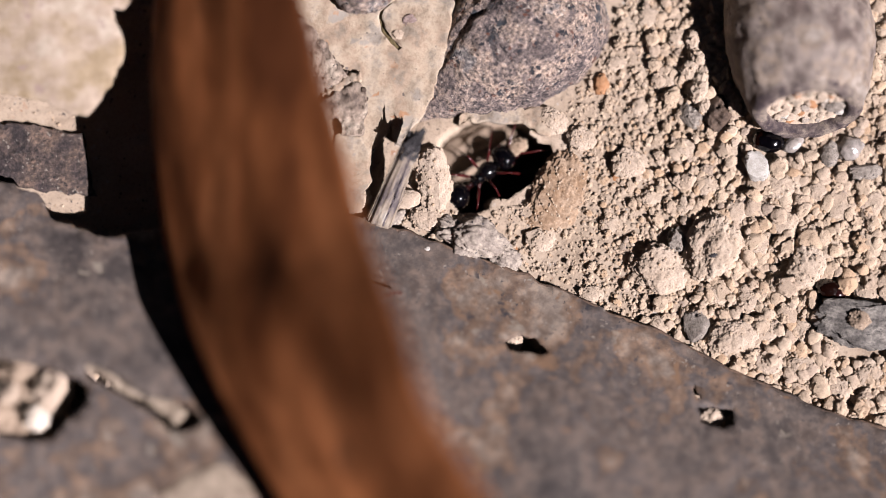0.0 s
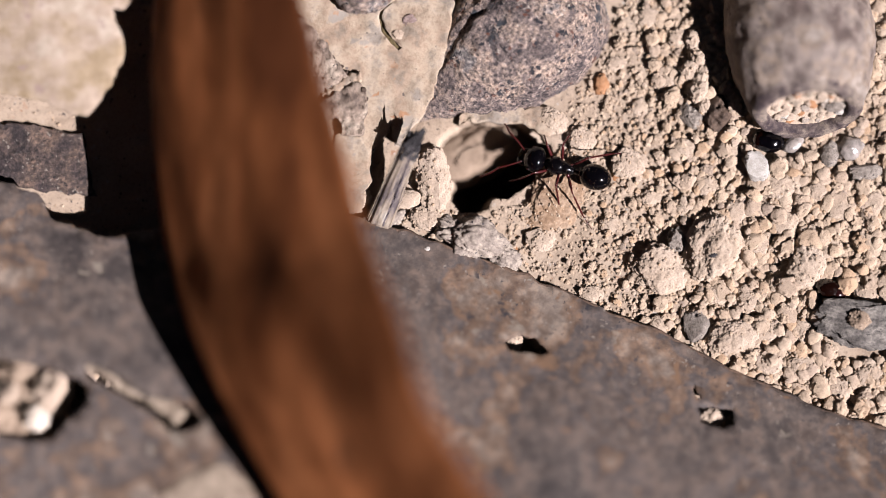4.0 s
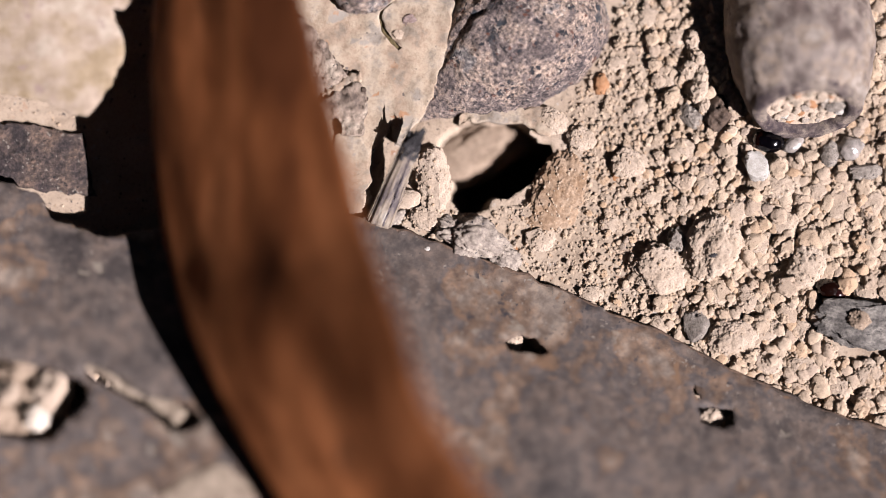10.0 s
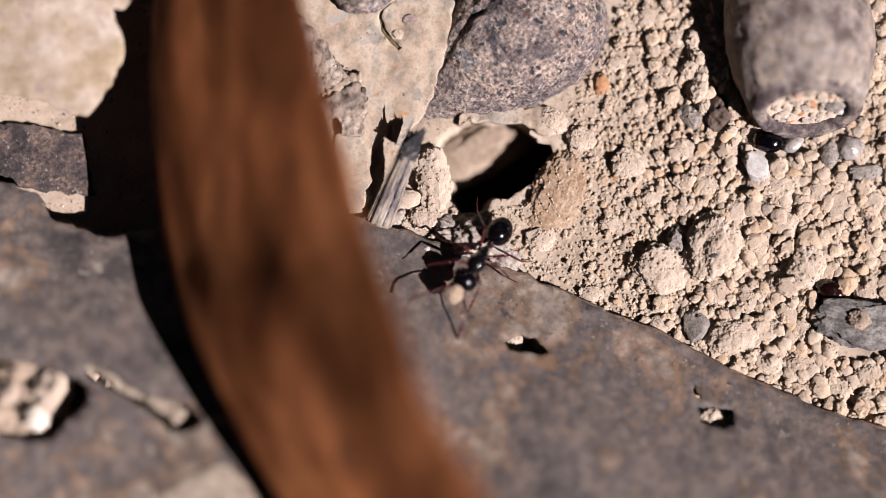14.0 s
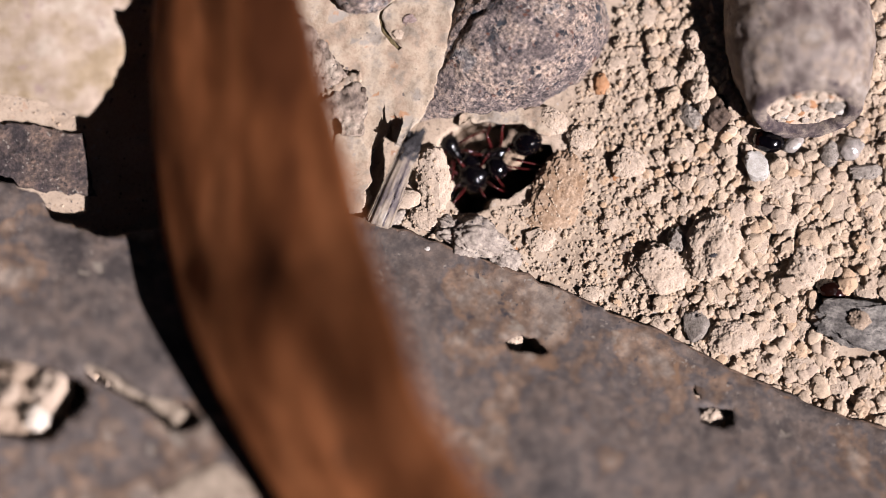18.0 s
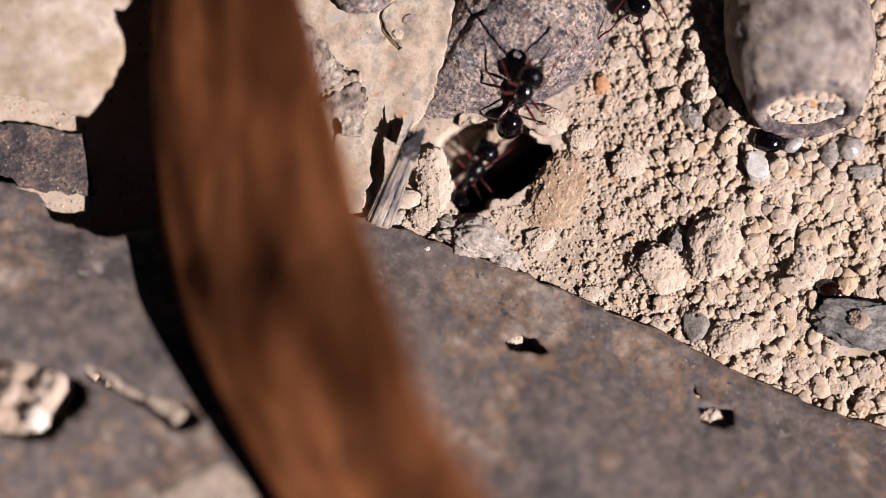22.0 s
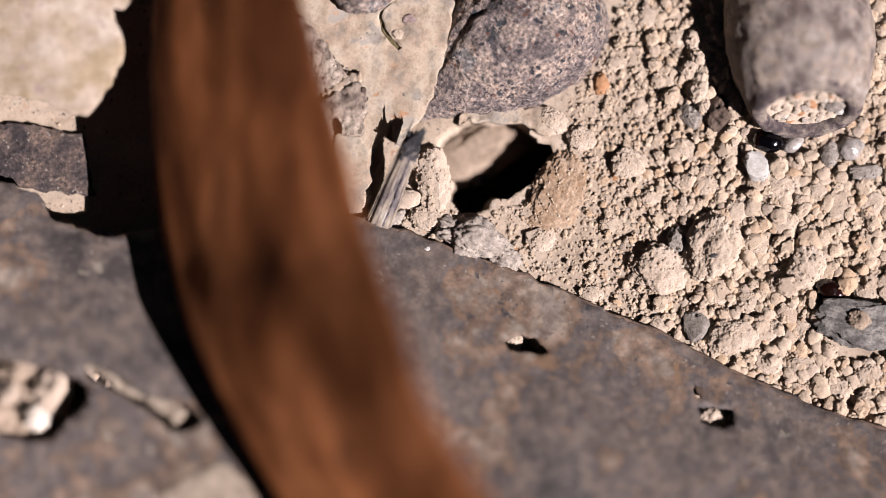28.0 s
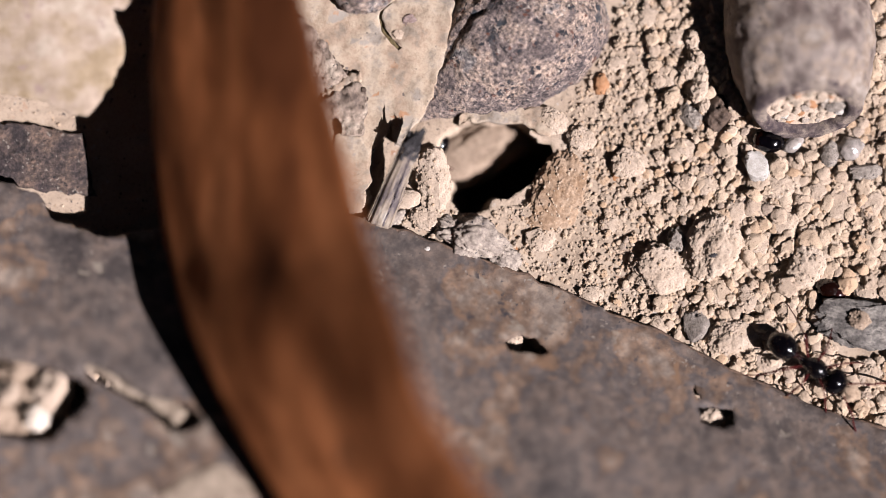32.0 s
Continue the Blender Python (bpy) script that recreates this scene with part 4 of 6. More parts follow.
def build_clods():
    """The clods that stand out from the crumbs round them: plan place, width, depth."""
    spots = [((23.8, 0.1), 2.1, 2.8), ((19.1, -1.9), 2.2, 1.9), ((25.6, -7.8), 1.95, 1.5), ((16.4, 7.5), 1.4, 1.25), ((21.4, 3.7), 1.2, 1.2),
             ((27.8, 0.5), 1.5, 1.3), ((30.1, 2.3), 1.4, 1.2), ((26.0, 3.3), 1.4, 1.2), ((24.0, -4.1), 1.5, 1.05), ((26.9, -4.8), 1.25, 1.1),
             ((32.0, -1.6), 1.5, 1.75), ((32.7, 1.1), 1.1, 1.1), ((27.8, 2.8), 1.0, 1.0), ((28.8, -7.2), 1.3, 1.2), ((33.2, 5.2), 1.1, 1.1),
             ((29.7, 5.4), 1.5, 1.2), ((22.6, 16.8), 0.85, 0.95), ((22.8, 14.6), 0.9, 1.3), ((20.8, 18.8), 1.0, 1.0), ((12.2, 9.8), 1.5, 1.2),
             ((21.3, 8.9), 1.1, 1.0), ((20.1, 15.1), 1.0, 0.9), ((9.5, 11.2), 1.7, 1.35), ((8.7, 0.8), 1.5, 1.2), ((-1.3, 2.6), 1.8, 1.3),
             ((13.2, -4.0), 1.1, 0.9), ((19.1, -6.6), 0.9, 0.9), ((35.0, -12.5), 1.4, 1.2), ((28.7, -10.0), 1.5, 1.2), ((31.9, -7.3), 1.4, 1.1),
             ((31.5, -10.5), 1.5, 1.3), ((37.6, -11.0), 1.5, 1.3), ((34.2, -0.0), 1.2, 1.0), ((37.2, 0.5), 1.4, 1.2), ((38.0, 4.0), 1.4, 1.1),
             ((35.2, 3.5), 1.3, 1.1), ((31.0, 6.1), 1.1, 0.9), ((-0.8, 6.2), 1.5, 2.6), ((10.6, 5.6), 2.3, 2.9), ((9.3, 3.1), 2.2, 1.7),
             ((14.8, 2.2), 1.1, 0.9), ((17.3, 12.5), 1.1, 0.9), ((15.3, 16.5), 1.0, 0.8), ((18.3, 20.6), 1.2, 1.0), ((25.3, 8.5), 1.1, 0.9),
             ((23.3, 5.5), 1.2, 1.0), ((37.4, -4.0), 1.3, 1.0), ((29.7, -3.0), 1.3, 1.1), ((18.3, 4.5), 1.0, 0.9), ((24.2, -11.0), 1.2, 1.0),
             ((22.7, 17.0), 0.9, 0.8), ((22.9, 15.4), 0.75, 0.9), ((22.6, 13.8), 0.9, 1.0), ((23.1, 12.6), 0.7, 0.8), ((21.9, 15.9), 0.8, 0.7), ((22.2, 18.5), 0.8, 0.8)]
    orange = surface("orange_earth", [(0.36, (0.53, 0.345, 0.215)), (0.64, (0.68, 0.50, 0.36))],
                     [(0.36, (0.7, 0.66, 0.62)), (0.64, (1.1, 1.08, 1.03))], 1.2, 0.3, 0.95, 0.7, thick=0.15)
    for k, ((x, y), rx, ry) in enumerate(spots):
        if 3 < k < 37 and k != 10 or 39 < k < 50:
            rx, ry = 0.8 * rx, 0.8 * ry
        rz = (0.85 if k in (0, 10) else 1.15 if k > 49 else 0.55) * min(rx, ry)
        ob = part("soil_clod", crumbly(rx, ry, rz, 6 if k in (0, 1, 2, 3, 19, 22, 24, 38) else 5, 100 + k, 0.21), orange if k in (38, 39) else CLOD)
        ob.matrix_world = at_mm(x, y, ground_at(x, y) + rz * (-0.35 if k in (38, 39) else 0.6), 0, 0, 17 * k % 40 - 20)
        big = "large knobbly tan soil clod" if rx > 1.6 else "small knobbly tan soil clod"
        tagged(ob, big + " on the crumbly ground", "soil clod", "soil clods")
    ob = part("dark_grain", lump(0.42, 0.24, 0.2, 3, 0.3, 88, 1.0, 3), CHAR)
    ob.matrix_world = at_mm(23.8, -0.7, ground_at(23.8, 0.1) + 2.72, 0, 0, 10)
    tagged(ob, "tiny black grain on top of a large clod", "grain")


build_clods()


# ---- crumbs strewn over the soil ----
def crumb_forms(count, detail, rough, seed):
    out = []
    for k in range(count):
        bm = crumbly(1, 1, 1, detail, seed + k, rough) if k % 2 else lump(1, 1, 1, detail, 0.45, seed + k, 1.3, 6)
        v = np.array([tuple(w.co) for w in bm.verts])
        f = np.array([[w.index for w in face.verts] for face in bm.faces])
        bm.free()
        out.append((v, f))
    return out


SKIN = []  # places on top of clods and crumbs, in mm, for the dust of grains on them
CRUMB_AREA = [(10.1, 11.4), (13.8, 16.6), (16.4, 23.7), (42.0, 23.7), (41.7, -17.9), (39.1, -16.7), (30.7, -13.8), (25.2, -11.4), (19.0, -8.0), (13.8, -5.8), (7.3, -3.2), (3.3, -1.6), (-2.0, 0.8), (-4.2, 2.1), (-1.2, 5.6), (0.6, 3.3), (3.8, 2.7), (6.3, 4.5), (8.6, 6.0), (10.3, 7.8)]
LEFT_AREA = [(-42.3, 14.6), (-31.8, 12.6), (-29.2, 0.6), (-42.2, 1.1)]
UNDER_LEAF = [(3.8, -7.0), (10.8, -7.0), (27.2, -12.4), (27.2, -16.9), (20.7, -16.9), (3.8, -11.0)]
HOLE_AREA = [(-42.1, -8.0), (-20.2, -10.0), (-20.1, -17.9), (-42.0, -17.9)]


def strew(area, count, sizes, forms, seed, coarse_to_right=False, spread=0.5):
    """Places for crumbs over an area: form, place in mm, turn and half sizes."""
    rnd = np.random.RandomState(seed)
    lo, hi = np.min(area, axis=0), np.max(area, axis=0)
    done = 0
    while done < count:
        p = lo + (hi - lo) * rnd.rand(2)
        if not inside(p, area) or edge_distance(np.array([p[0]]), np.array([p[1]]), BURROW)[0] < 0.25:
            continue
        done += 1
        if any((p[0] - cx) ** 2 + (p[1] - cy) ** 2 < cr * cr for cx, cy, cr in CLEAR):
            continue
        r = sizes[0] + (sizes[1] - sizes[0]) * rnd.rand() ** 2.0
        if coarse_to_right and sizes[1] > 0.9 and p[0] < 17 and rnd.rand() < 0.75:
            continue
        if coarse_to_right:
            r *= 0.42 + 0.73 * min(1, max(0, (p[0] - 11) / 16))
        sx, sy, sz = r * (0.8 + 0.4 * rnd.rand()), r * (0.75 + 0.35 * rnd.rand()), r * (0.6 + 0.3 * rnd.rand())
        z = float(ground_height(p[0], p[1])) + sz * spread * (0.25 + 1.1 * rnd.rand())
        yield rnd.randint(len(forms)), (p[0], p[1], z), rnd.rand() * 6.283, (sx, sy, sz)


def scatter(name, area, count, sizes, forms, seed, label, coarse_to_right=False, spread=0.5):
    """Crumbs past counting, in one mesh."""
    verts, faces, n = [], [], 0
    for k, place, a, size in strew(area, count, sizes, forms, seed, coarse_to_right, spread):
        v, f = forms[k]
        w = v * size
        w = np.stack([w[:, 0] * math.cos(a) - w[:, 1] * math.sin(a), w[:, 0] * math.sin(a) + w[:, 1] * math.cos(a), w[:, 2]], 1)
        if size[0] > 0.24 and area is CRUMB_AREA:
            SKIN.extend((w + place)[w[:, 2] > 0.25 * size[2]][::23])
        verts.append(w + place)
        faces.append(f + n)
        n += len(v)
    ob = mesh_of(name, np.concatenate(verts), np.concatenate(faces), CRUMB)
    return tagged(ob, label, "gravel", kind="stuff")


def loose_crumbs(area, count, sizes, forms, seed):
    """The larger crumbs, each an object of its own on the ground; alike ones share a mesh."""
    shared = []
    for v, f in forms:
        first = mesh_of("soil_crumb", v, f, CRUMB_PIECE)
        shared.append(first.data)
        bpy.data.objects.remove(first)
    for k, place, a, size in strew(area, count, sizes, forms, seed, True, 1.0):
        ob = new("soil_crumb", shared[k])
        ob.parent = GROUND
        ob.matrix_local = at_mm(*place, 0, 0, math.degrees(a)) @ Matrix.Diagonal((*size, 1))
        v = forms[k][0] * size
        v = np.stack([v[:, 0] * math.cos(a) - v[:, 1] * math.sin(a), v[:, 0] * math.sin(a) + v[:, 1] * math.cos(a), v[:, 2]], 1)
        SKIN.extend((v + place)[v[:, 2] > 0.2 * size[2]][::31])


def dust():
    """Grains of sand clinging to the clods and crumbs."""
    rnd = np.random.RandomState(17)
    for ob in bpy.data.objects:
        if ob.name.split(".")[0] == "soil_clod" and ob.location.x > -0.005 and len(ob.data.vertices) > 2000:
            m = np.array(ob.matrix_basis)
            v = np.array([q.co for q in ob.data.vertices]) @ m[:3, :3].T + m[:3, 3]
            v = v / MM
            v = v[(v[:, 2] > ob.location.z / MM) & (rnd.rand(len(v)) < 14 * np.prod(np.ptp(v[:, :2], axis=0)) / len(v))]
            SKIN.extend(v)
    v, f = crumb_forms(1, 1, 0.1, 420)[0]
    verts, faces, n = [], [], 0
    for p in SKIN:
        r = 0.04 + 0.14 * rnd.rand() ** 3
        verts.append(v * (r * rnd.uniform(0.8, 1.2), r, r * 0.8) + p)
        faces.append(f + n)
        n += len(v)
    tagged(mesh_of("sand_grains", np.concatenate(verts), np.concatenate(faces), CRUMB), "tiny tan sand grains clinging to the soil crumbs", "sand", kind="stuff")


def build_crumbs():
    coarse, middle, small = crumb_forms(24, 4, 0.22, 300), crumb_forms(24, 3, 0.22, 340), crumb_forms(20, 2, 0.3, 380)
    loose_crumbs(CRUMB_AREA, 380, (0.42, 0.9), coarse, 1)
    scatter("soil_crumbs", CRUMB_AREA, 2100, (0.27, 0.6), middle, 2, "small tan soil crumbs strewn thickly on the ground", True, 1.25)
    scatter("soil_grains", CRUMB_AREA, 9000, (0.12, 0.33), small, 3, "fine tan soil grains strewn thickly on the ground", True, 1.0)
    dust()
    scatter("soil_grains", LEFT_AREA, 260, (0.05, 0.16), small, 5, "fine tan soil grains between the dead leaves", False, 0.3)
    scatter("soil_crumbs", UNDER_LEAF, 120, (0.3, 0.9), middle, 7, "tan soil crumbs under the grey leaf", False, 0.9)
    scatter("soil_crumbs", HOLE_AREA, 240, (0.25, 0.8), middle, 6, "tan soil crumbs seen through holes in the leaf", False, 0.9)


build_crumbs()


def build_crust_grains():
    """Grains set in the pale crust and lumps at the foot of the stalk."""
    pink = surface("pink_quartz", [(0.36, (0.42, 0.29, 0.26)), (0.64, (0.66, 0.50, 0.45))], [(0.36, (0.7, 0.7, 0.7)), (0.64, (1.1, 1.1, 1.1))], 0.8, 0.2, 0.5, 0.4)
    for k, ((x, y), rx, ry, m, label) in enumerate([((-2.5, 19.8), 1.1, 0.7, pink, "pinkish quartz grain set in the pale crust"), ((-1.3, 20.3), 0.8, 0.6, pink, "pinkish quartz grain set in the pale crust"),
            ((-3.8, 18.8), 0.6, 0.45, CLOD, "small tan grain set in the pale crust"), 
            ((-7.3, 4.3), 1.0, 0.7, CLOD, "tan earth lump at the foot of the stalk"), ((-7.8, 5.3), 0.8, 0.6, CLOD, "tan earth lump at the foot of the stalk"), ((-2.1, 7.4), 0.7, 0.9, CLOD, "tan earth lump beside the stalk"),
            ((-3.1, 4.4), 1.1, 0.8, CLOD, "tan earth lump beside the stalk"), ((-4.2, 2.7), 1.0, 0.6, MAUVE_ROCK, "grey stone grain by the leaf edge"), ((6.4, -0.1), 0.28, 0.32, AMBER_GRAIN, "tiny orange grain on the soil"),
            ((15.3, 6.3), 0.3, 0.3, AMBER_GRAIN, "tiny orange grain on the soil"), ((-1.4, -0.1), 0.28, 0.2, PALE_ROCK, "tiny white grain on the leaf edge")]):
        top = max(ground_at(x, y), crust_height(x, y) if x < -2 and y > 3 else -9, grey_leaf_height(x, y) if k == 10 else -9)
        ob = part("grain", crumbly(rx, ry, (0.35 if k < 3 else 0.6) * min(rx, ry), 4, 900 + k, 0.18), m)
        ob.matrix_world = at_mm(x, y, top - (0.3 if k < 3 else 0.12) * min(rx, ry), 0, 0, 31 * k % 60)
        tagged(ob, label, "grain")


build_crust_grains()


def build_leaf_litter():
    """What shows in the holes of the grey leaf."""
    for k, ((x, y), rx, ry, top, m) in enumerate([((-37.6, -13.6), 5.0, 4.4, 8.2, EARTH_STONE), ((-34.1, -12.8), 2.1, 2.3, 9.6, CREAM), ((-35.0, -15.1), 1.35, 1.35, 10.2, WHITE_GRAIN),
            ((-37.2, -10.9), 2.6, 1.5, 8.4, EARTH_STONE), ((-38.6, -15.0), 2.3, 1.8, 8.8, EARTH_STONE), ((-37.9, -12.9), 1.7, 1.5, 9.2, CREAM), ((5.9, -8.3), 1.0, 0.8, 2.5, CLOD), ((23.3, -14.9), 1.3, 1.0, 3.0, CLOD)]):
        base = ground_at(x, y) - 0.2
        rz = (top - base) / 2
        ob = part("soil_clod", lump(rx, ry, rz, 5, 0.2, 500 + k, 1.6, 3) if k in (1, 2) else crumbly(rx, ry, rz, 5, 500 + k, 0.2), m)
        ob.matrix_world = at_mm(x, y, base + rz)
        tagged(ob, "white mineral grain poking through the torn leaf" if m is WHITE_GRAIN else "pale soil clod poking through the torn leaf", "soil clod", "soil clods")
    outline = [(-25.2, -25.5), (-23.9, -21.4), (-21.9, -20.0), (-18.8, -19.2), (-16.2, -21.2), (-14.9, -25.8), (-20, -28)]
    ob = sheet("leaf_scrap", outline, lambda x, y: grey_leaf_height(x, y) + 0.12 + 0.05 * fbm(x * 0.4, y * 0.4, 8, 3), 0.25, TWIG, 0.5, 0.4, seed=45.0)
    tagged(ob, "pale pinkish-tan scrap of leaf on the grey leaf", "leaf", "dead leaves")
    twig = new("pale_twig")
    for first, last, thick in (((-30.8, -10.6, 7.7), (-25.6, -13.2, 8.3), 0.52), ((-25.3, -13.4, 8.2), (-22.6, -14.9, 8.3), 0.6)):
        pts = [Vector(first).lerp(Vector(last), i / 20) for i in range(21)]
        bm = tube(pts, [thick * (0.88 + 0.12 * math.sin(i * 1.3) + 0.006 * i) for i in range(21)], 14)
        for v in bm.verts:
            v.co += Vector((0.28, 0.28, 0.2)) * fbm(v.co.x * 0.9, v.co.y * 0.9, v.co.z * 0.9, 4)
        part("stem", bm, TWIG, twig)
    part("knot", lump(0.95, 0.8, 0.6, 4, 0.25, 61), TWIG, twig).matrix_world = at_mm(-22.8, -15.1, 8.3, 0, 0, -30)
    tagged(twig, "short pale twig lying across the grey leaf", "twig")


build_leaf_litter()


# ---- ants ----
def ball(rx, ry, rz, detail=3, pinch=0.0):
    """An egg-shaped shell segment, narrower towards -x by pinch."""
    bm = bmesh.new()
    bmesh.ops.create_icosphere(bm, subdivisions=detail, radius=1)
    for v in bm.verts:
        k = 1 - pinch * (1 - v.co.x) / 2
        v.co = (v.co.x * rx, v.co.y * ry * k, v.co.z * rz * k)
    return bm


def hairs(count, rx, ry, rz, length, seed):
    """Short stiff bristles standing off an egg-shaped segment, as one mesh."""
    rnd = random.Random(seed)
    bm = bmesh.new()
    for _ in range(count):
        d = Vector((rnd.gauss(0, 1), rnd.gauss(0, 1), rnd.gauss(0.3, 0.8))).normalized()
        p = Vector((d.x * rx, d.y * ry, d.z * rz)) * 0.97
        n = Vector((d.x / rx, d.y / ry, d.z / rz)).normalized()
        side = n.orthogonal().normalized() * 0.011
        tip = bm.verts.new(p + (n + Vector((-0.4, 0, 0))) * length * rnd.uniform(0.6, 1.1))
        base = [bm.verts.new(p + Matrix.Rotation(a, 3, n) @ side) for a in (0, 2.1, 4.2)]
        for i in range(3):
            bm.faces.new([base[i], base[(i + 1) % 3], tip])
    return bm


LEG_PLAN = [  # coxa, knee, ankle and toe of the legs of one side, in mm; x forward, y outward, z up
    ((1.1, 0.38, 1.75), (2.2, 1.5, 2.8), (3.5, 2.5, 0.8), (4.3, 2.9, 0.02)),
    ((0.35, 0.42, 1.7), (0.3, 1.95, 2.95), (0.0, 3.4, 0.8), (-0.35, 4.4, 0.02)),
    ((-0.45, 0.40, 1.7), (-1.75, 1.75, 3.05), (-3.2, 3.0, 0.85), (-4.4, 3.7, 0.02))]


def build_ant():
    """An ant of 8 mm; x forward, feet on z = 0."""
    ant = new("ant")
    head = part("head", ball(1.0, 1.12, 0.84, 4, -0.06), SHELL, ant)
    for v in head.data.vertices:
        if v.co.x < 0:
            v.co.y *= 1 + 0.12 * min(1, -v.co.x / (0.8 * MM))
    head.matrix_local = at_mm(2.72, 0, 2.15, 0, 16, 0)
    part("hairs", hairs(60, 1.0, 1.12, 0.84, 0.22, 1), HAIR, head)
    for s in (1, -1):
        eye = part("eye", ball(0.2, 0.1, 0.2, 2), SHELL_BROWN, head)
        eye.matrix_local = at_mm(0.2, s * 1.02, 0.3)
        jaw = part("mandible", tube(smooth_curve([(0.85, s * 0.55, -0.1), (1.25, s * 0.6, -0.12), (1.55, s * 0.35, -0.15), (1.65, s * 0.05, -0.15)], 8), [0.24, 0.25, 0.24, 0.22, 0.2, 0.17, 0.13, 0.09, 0.04], 8), SHELL_BROWN, head, "dark red-brown jaw")
        feeler = part("antenna", tube(smooth_curve([(0, 0, 0), (0.95, s * 0.75, 0.45), (1.9, s * 1.3, 0.65)], 8), [0.085, 0.075, 0.07, 0.07, 0.07, 0.072, 0.076, 0.08, 0.084], 8), LEG, head)
        feeler.matrix_local = at_mm(0.8, s * 0.35, 0.3)
        lash = smooth_curve([(1.9, s * 1.3, 0.65), (2.4, s * 1.75, 0.5), (3.05, s * 2.1, 0.2), (3.75, s * 2.35, -0.25)], 22)
        whip = tube([p + Vector((0.8, s * 0.35, 0.3)) for p in lash], [0.072 + 0.016 * (i % 2) + 0.001 * i for i in range(23)], 8)
        part("feeler_tip", whip, LEG, head)
    bm = ball(1.36, 0.62, 0.64, 4)
    for v in bm.verts:
        front = smooth_step(-0.5, 0.55, v.co.x) * smooth_step(1.5, 0.9, v.co.x)
        v.co.y *= 1 + 0.42 * float(front)
        v.co.z *= 1 + 0.22 * float(front)
        dent = 0.1 * math.exp(-((v.co.x + 0.42) / 0.14) ** 2) + 0.07 * math.exp(-((v.co.x - 0.98) / 0.1) ** 2)
        v.co.y, v.co.z = v.co.y * (1 - dent), v.co.z * (1 - 1.4 * dent)
    thorax = part("thorax", bm, PITTED, ant)
    thorax.matrix_local = at_mm(0.45, 0, 2.1)
    part("thorax_back", ball(0.42, 0.42, 0.42, 3), PITTED, thorax).matrix_local = at_mm(-1.12, 0, -0.16)
    part("hairs", hairs(40, 1.3, 0.82, 0.74, 0.2, 2), HAIR, thorax)
    waist = part("petiole", ball(0.3, 0.26, 0.42, 3), SHELL_BROWN, ant, "dark red-brown waist node")
    waist.matrix_local = at_mm(-1.12, 0, 1.9)
    part("node", ball(0.3, 0.34, 0.38, 3), SHELL_BROWN, waist).matrix_local = at_mm(-0.48, 0, 0.08)
    bm = ball(1.42, 1.24, 1.12, 4, 0.14)
    for v in bm.verts:
        for ring in (-0.75, -0.1, 0.55):
            k = 1 - 0.02 * math.exp(-((v.co.x - ring) / 0.06) ** 2)
            v.co.y, v.co.z = v.co.y * k, v.co.z * k
    gaster = part("gaster", bm, SHELL, ant)
    gaster.matrix_local = at_mm(-2.95, 0, 2.25, 0, -6, 0)
    part("hairs", hairs(110, 1.42, 1.2, 1.1, 0.22, 3), HAIR, gaster)
    for s in (1, -1):
        for coxa, knee, ankle, toe in LEG_PLAN:
            c, k, a, t = (Vector((p[0], s * p[1], p[2])) for p in (coxa, knee, ankle, toe))
            leg = part("leg", tube([Vector((0, 0, 0.15)), (k - c) * 0.08, (k - c) * 0.2], [0.17, 0.17, 0.11], 8), LEG, ant)
            leg.location = c * MM
            part("femur", tube([(k - c) * u for u in (0.15, 0.35, 0.6, 0.85, 1.0)], [0.085, 0.13, 0.145, 0.105, 0.07], 8), LEG, leg)
            part("tibia", tube([(k - c) + (a - k) * u for u in (0, 0.15, 0.5, 0.9, 1.0)], [0.06, 0.078, 0.09, 0.085, 0.065], 8), LEG, leg)
            part("tarsus", tube([(a - c) + (t - a) * u + Vector((0, 0, 0.06 * math.sin(9 * u))) for u in (0, 0.2, 0.4, 0.6, 0.8, 1.0)], [0.055, 0.046, 0.048, 0.042, 0.04, 0.025], 6), LEG, leg)
    return tagged(ant, "shiny black ant with dark red legs walking over the ground", "ant", "ants")


ANT = build_ant()
ANTS = [ANT] + [copy_thing(ANT, pose(0, 0, 0)) for _ in range(9)]

PELLETS = [tagged(part("soil_pellet", crumbly(0.85, 0.72, 0.65, 4, 700 + k, 0.3), PELLET), "small brown soil pellet carried by an ant", "soil pellet") for k in range(10)]


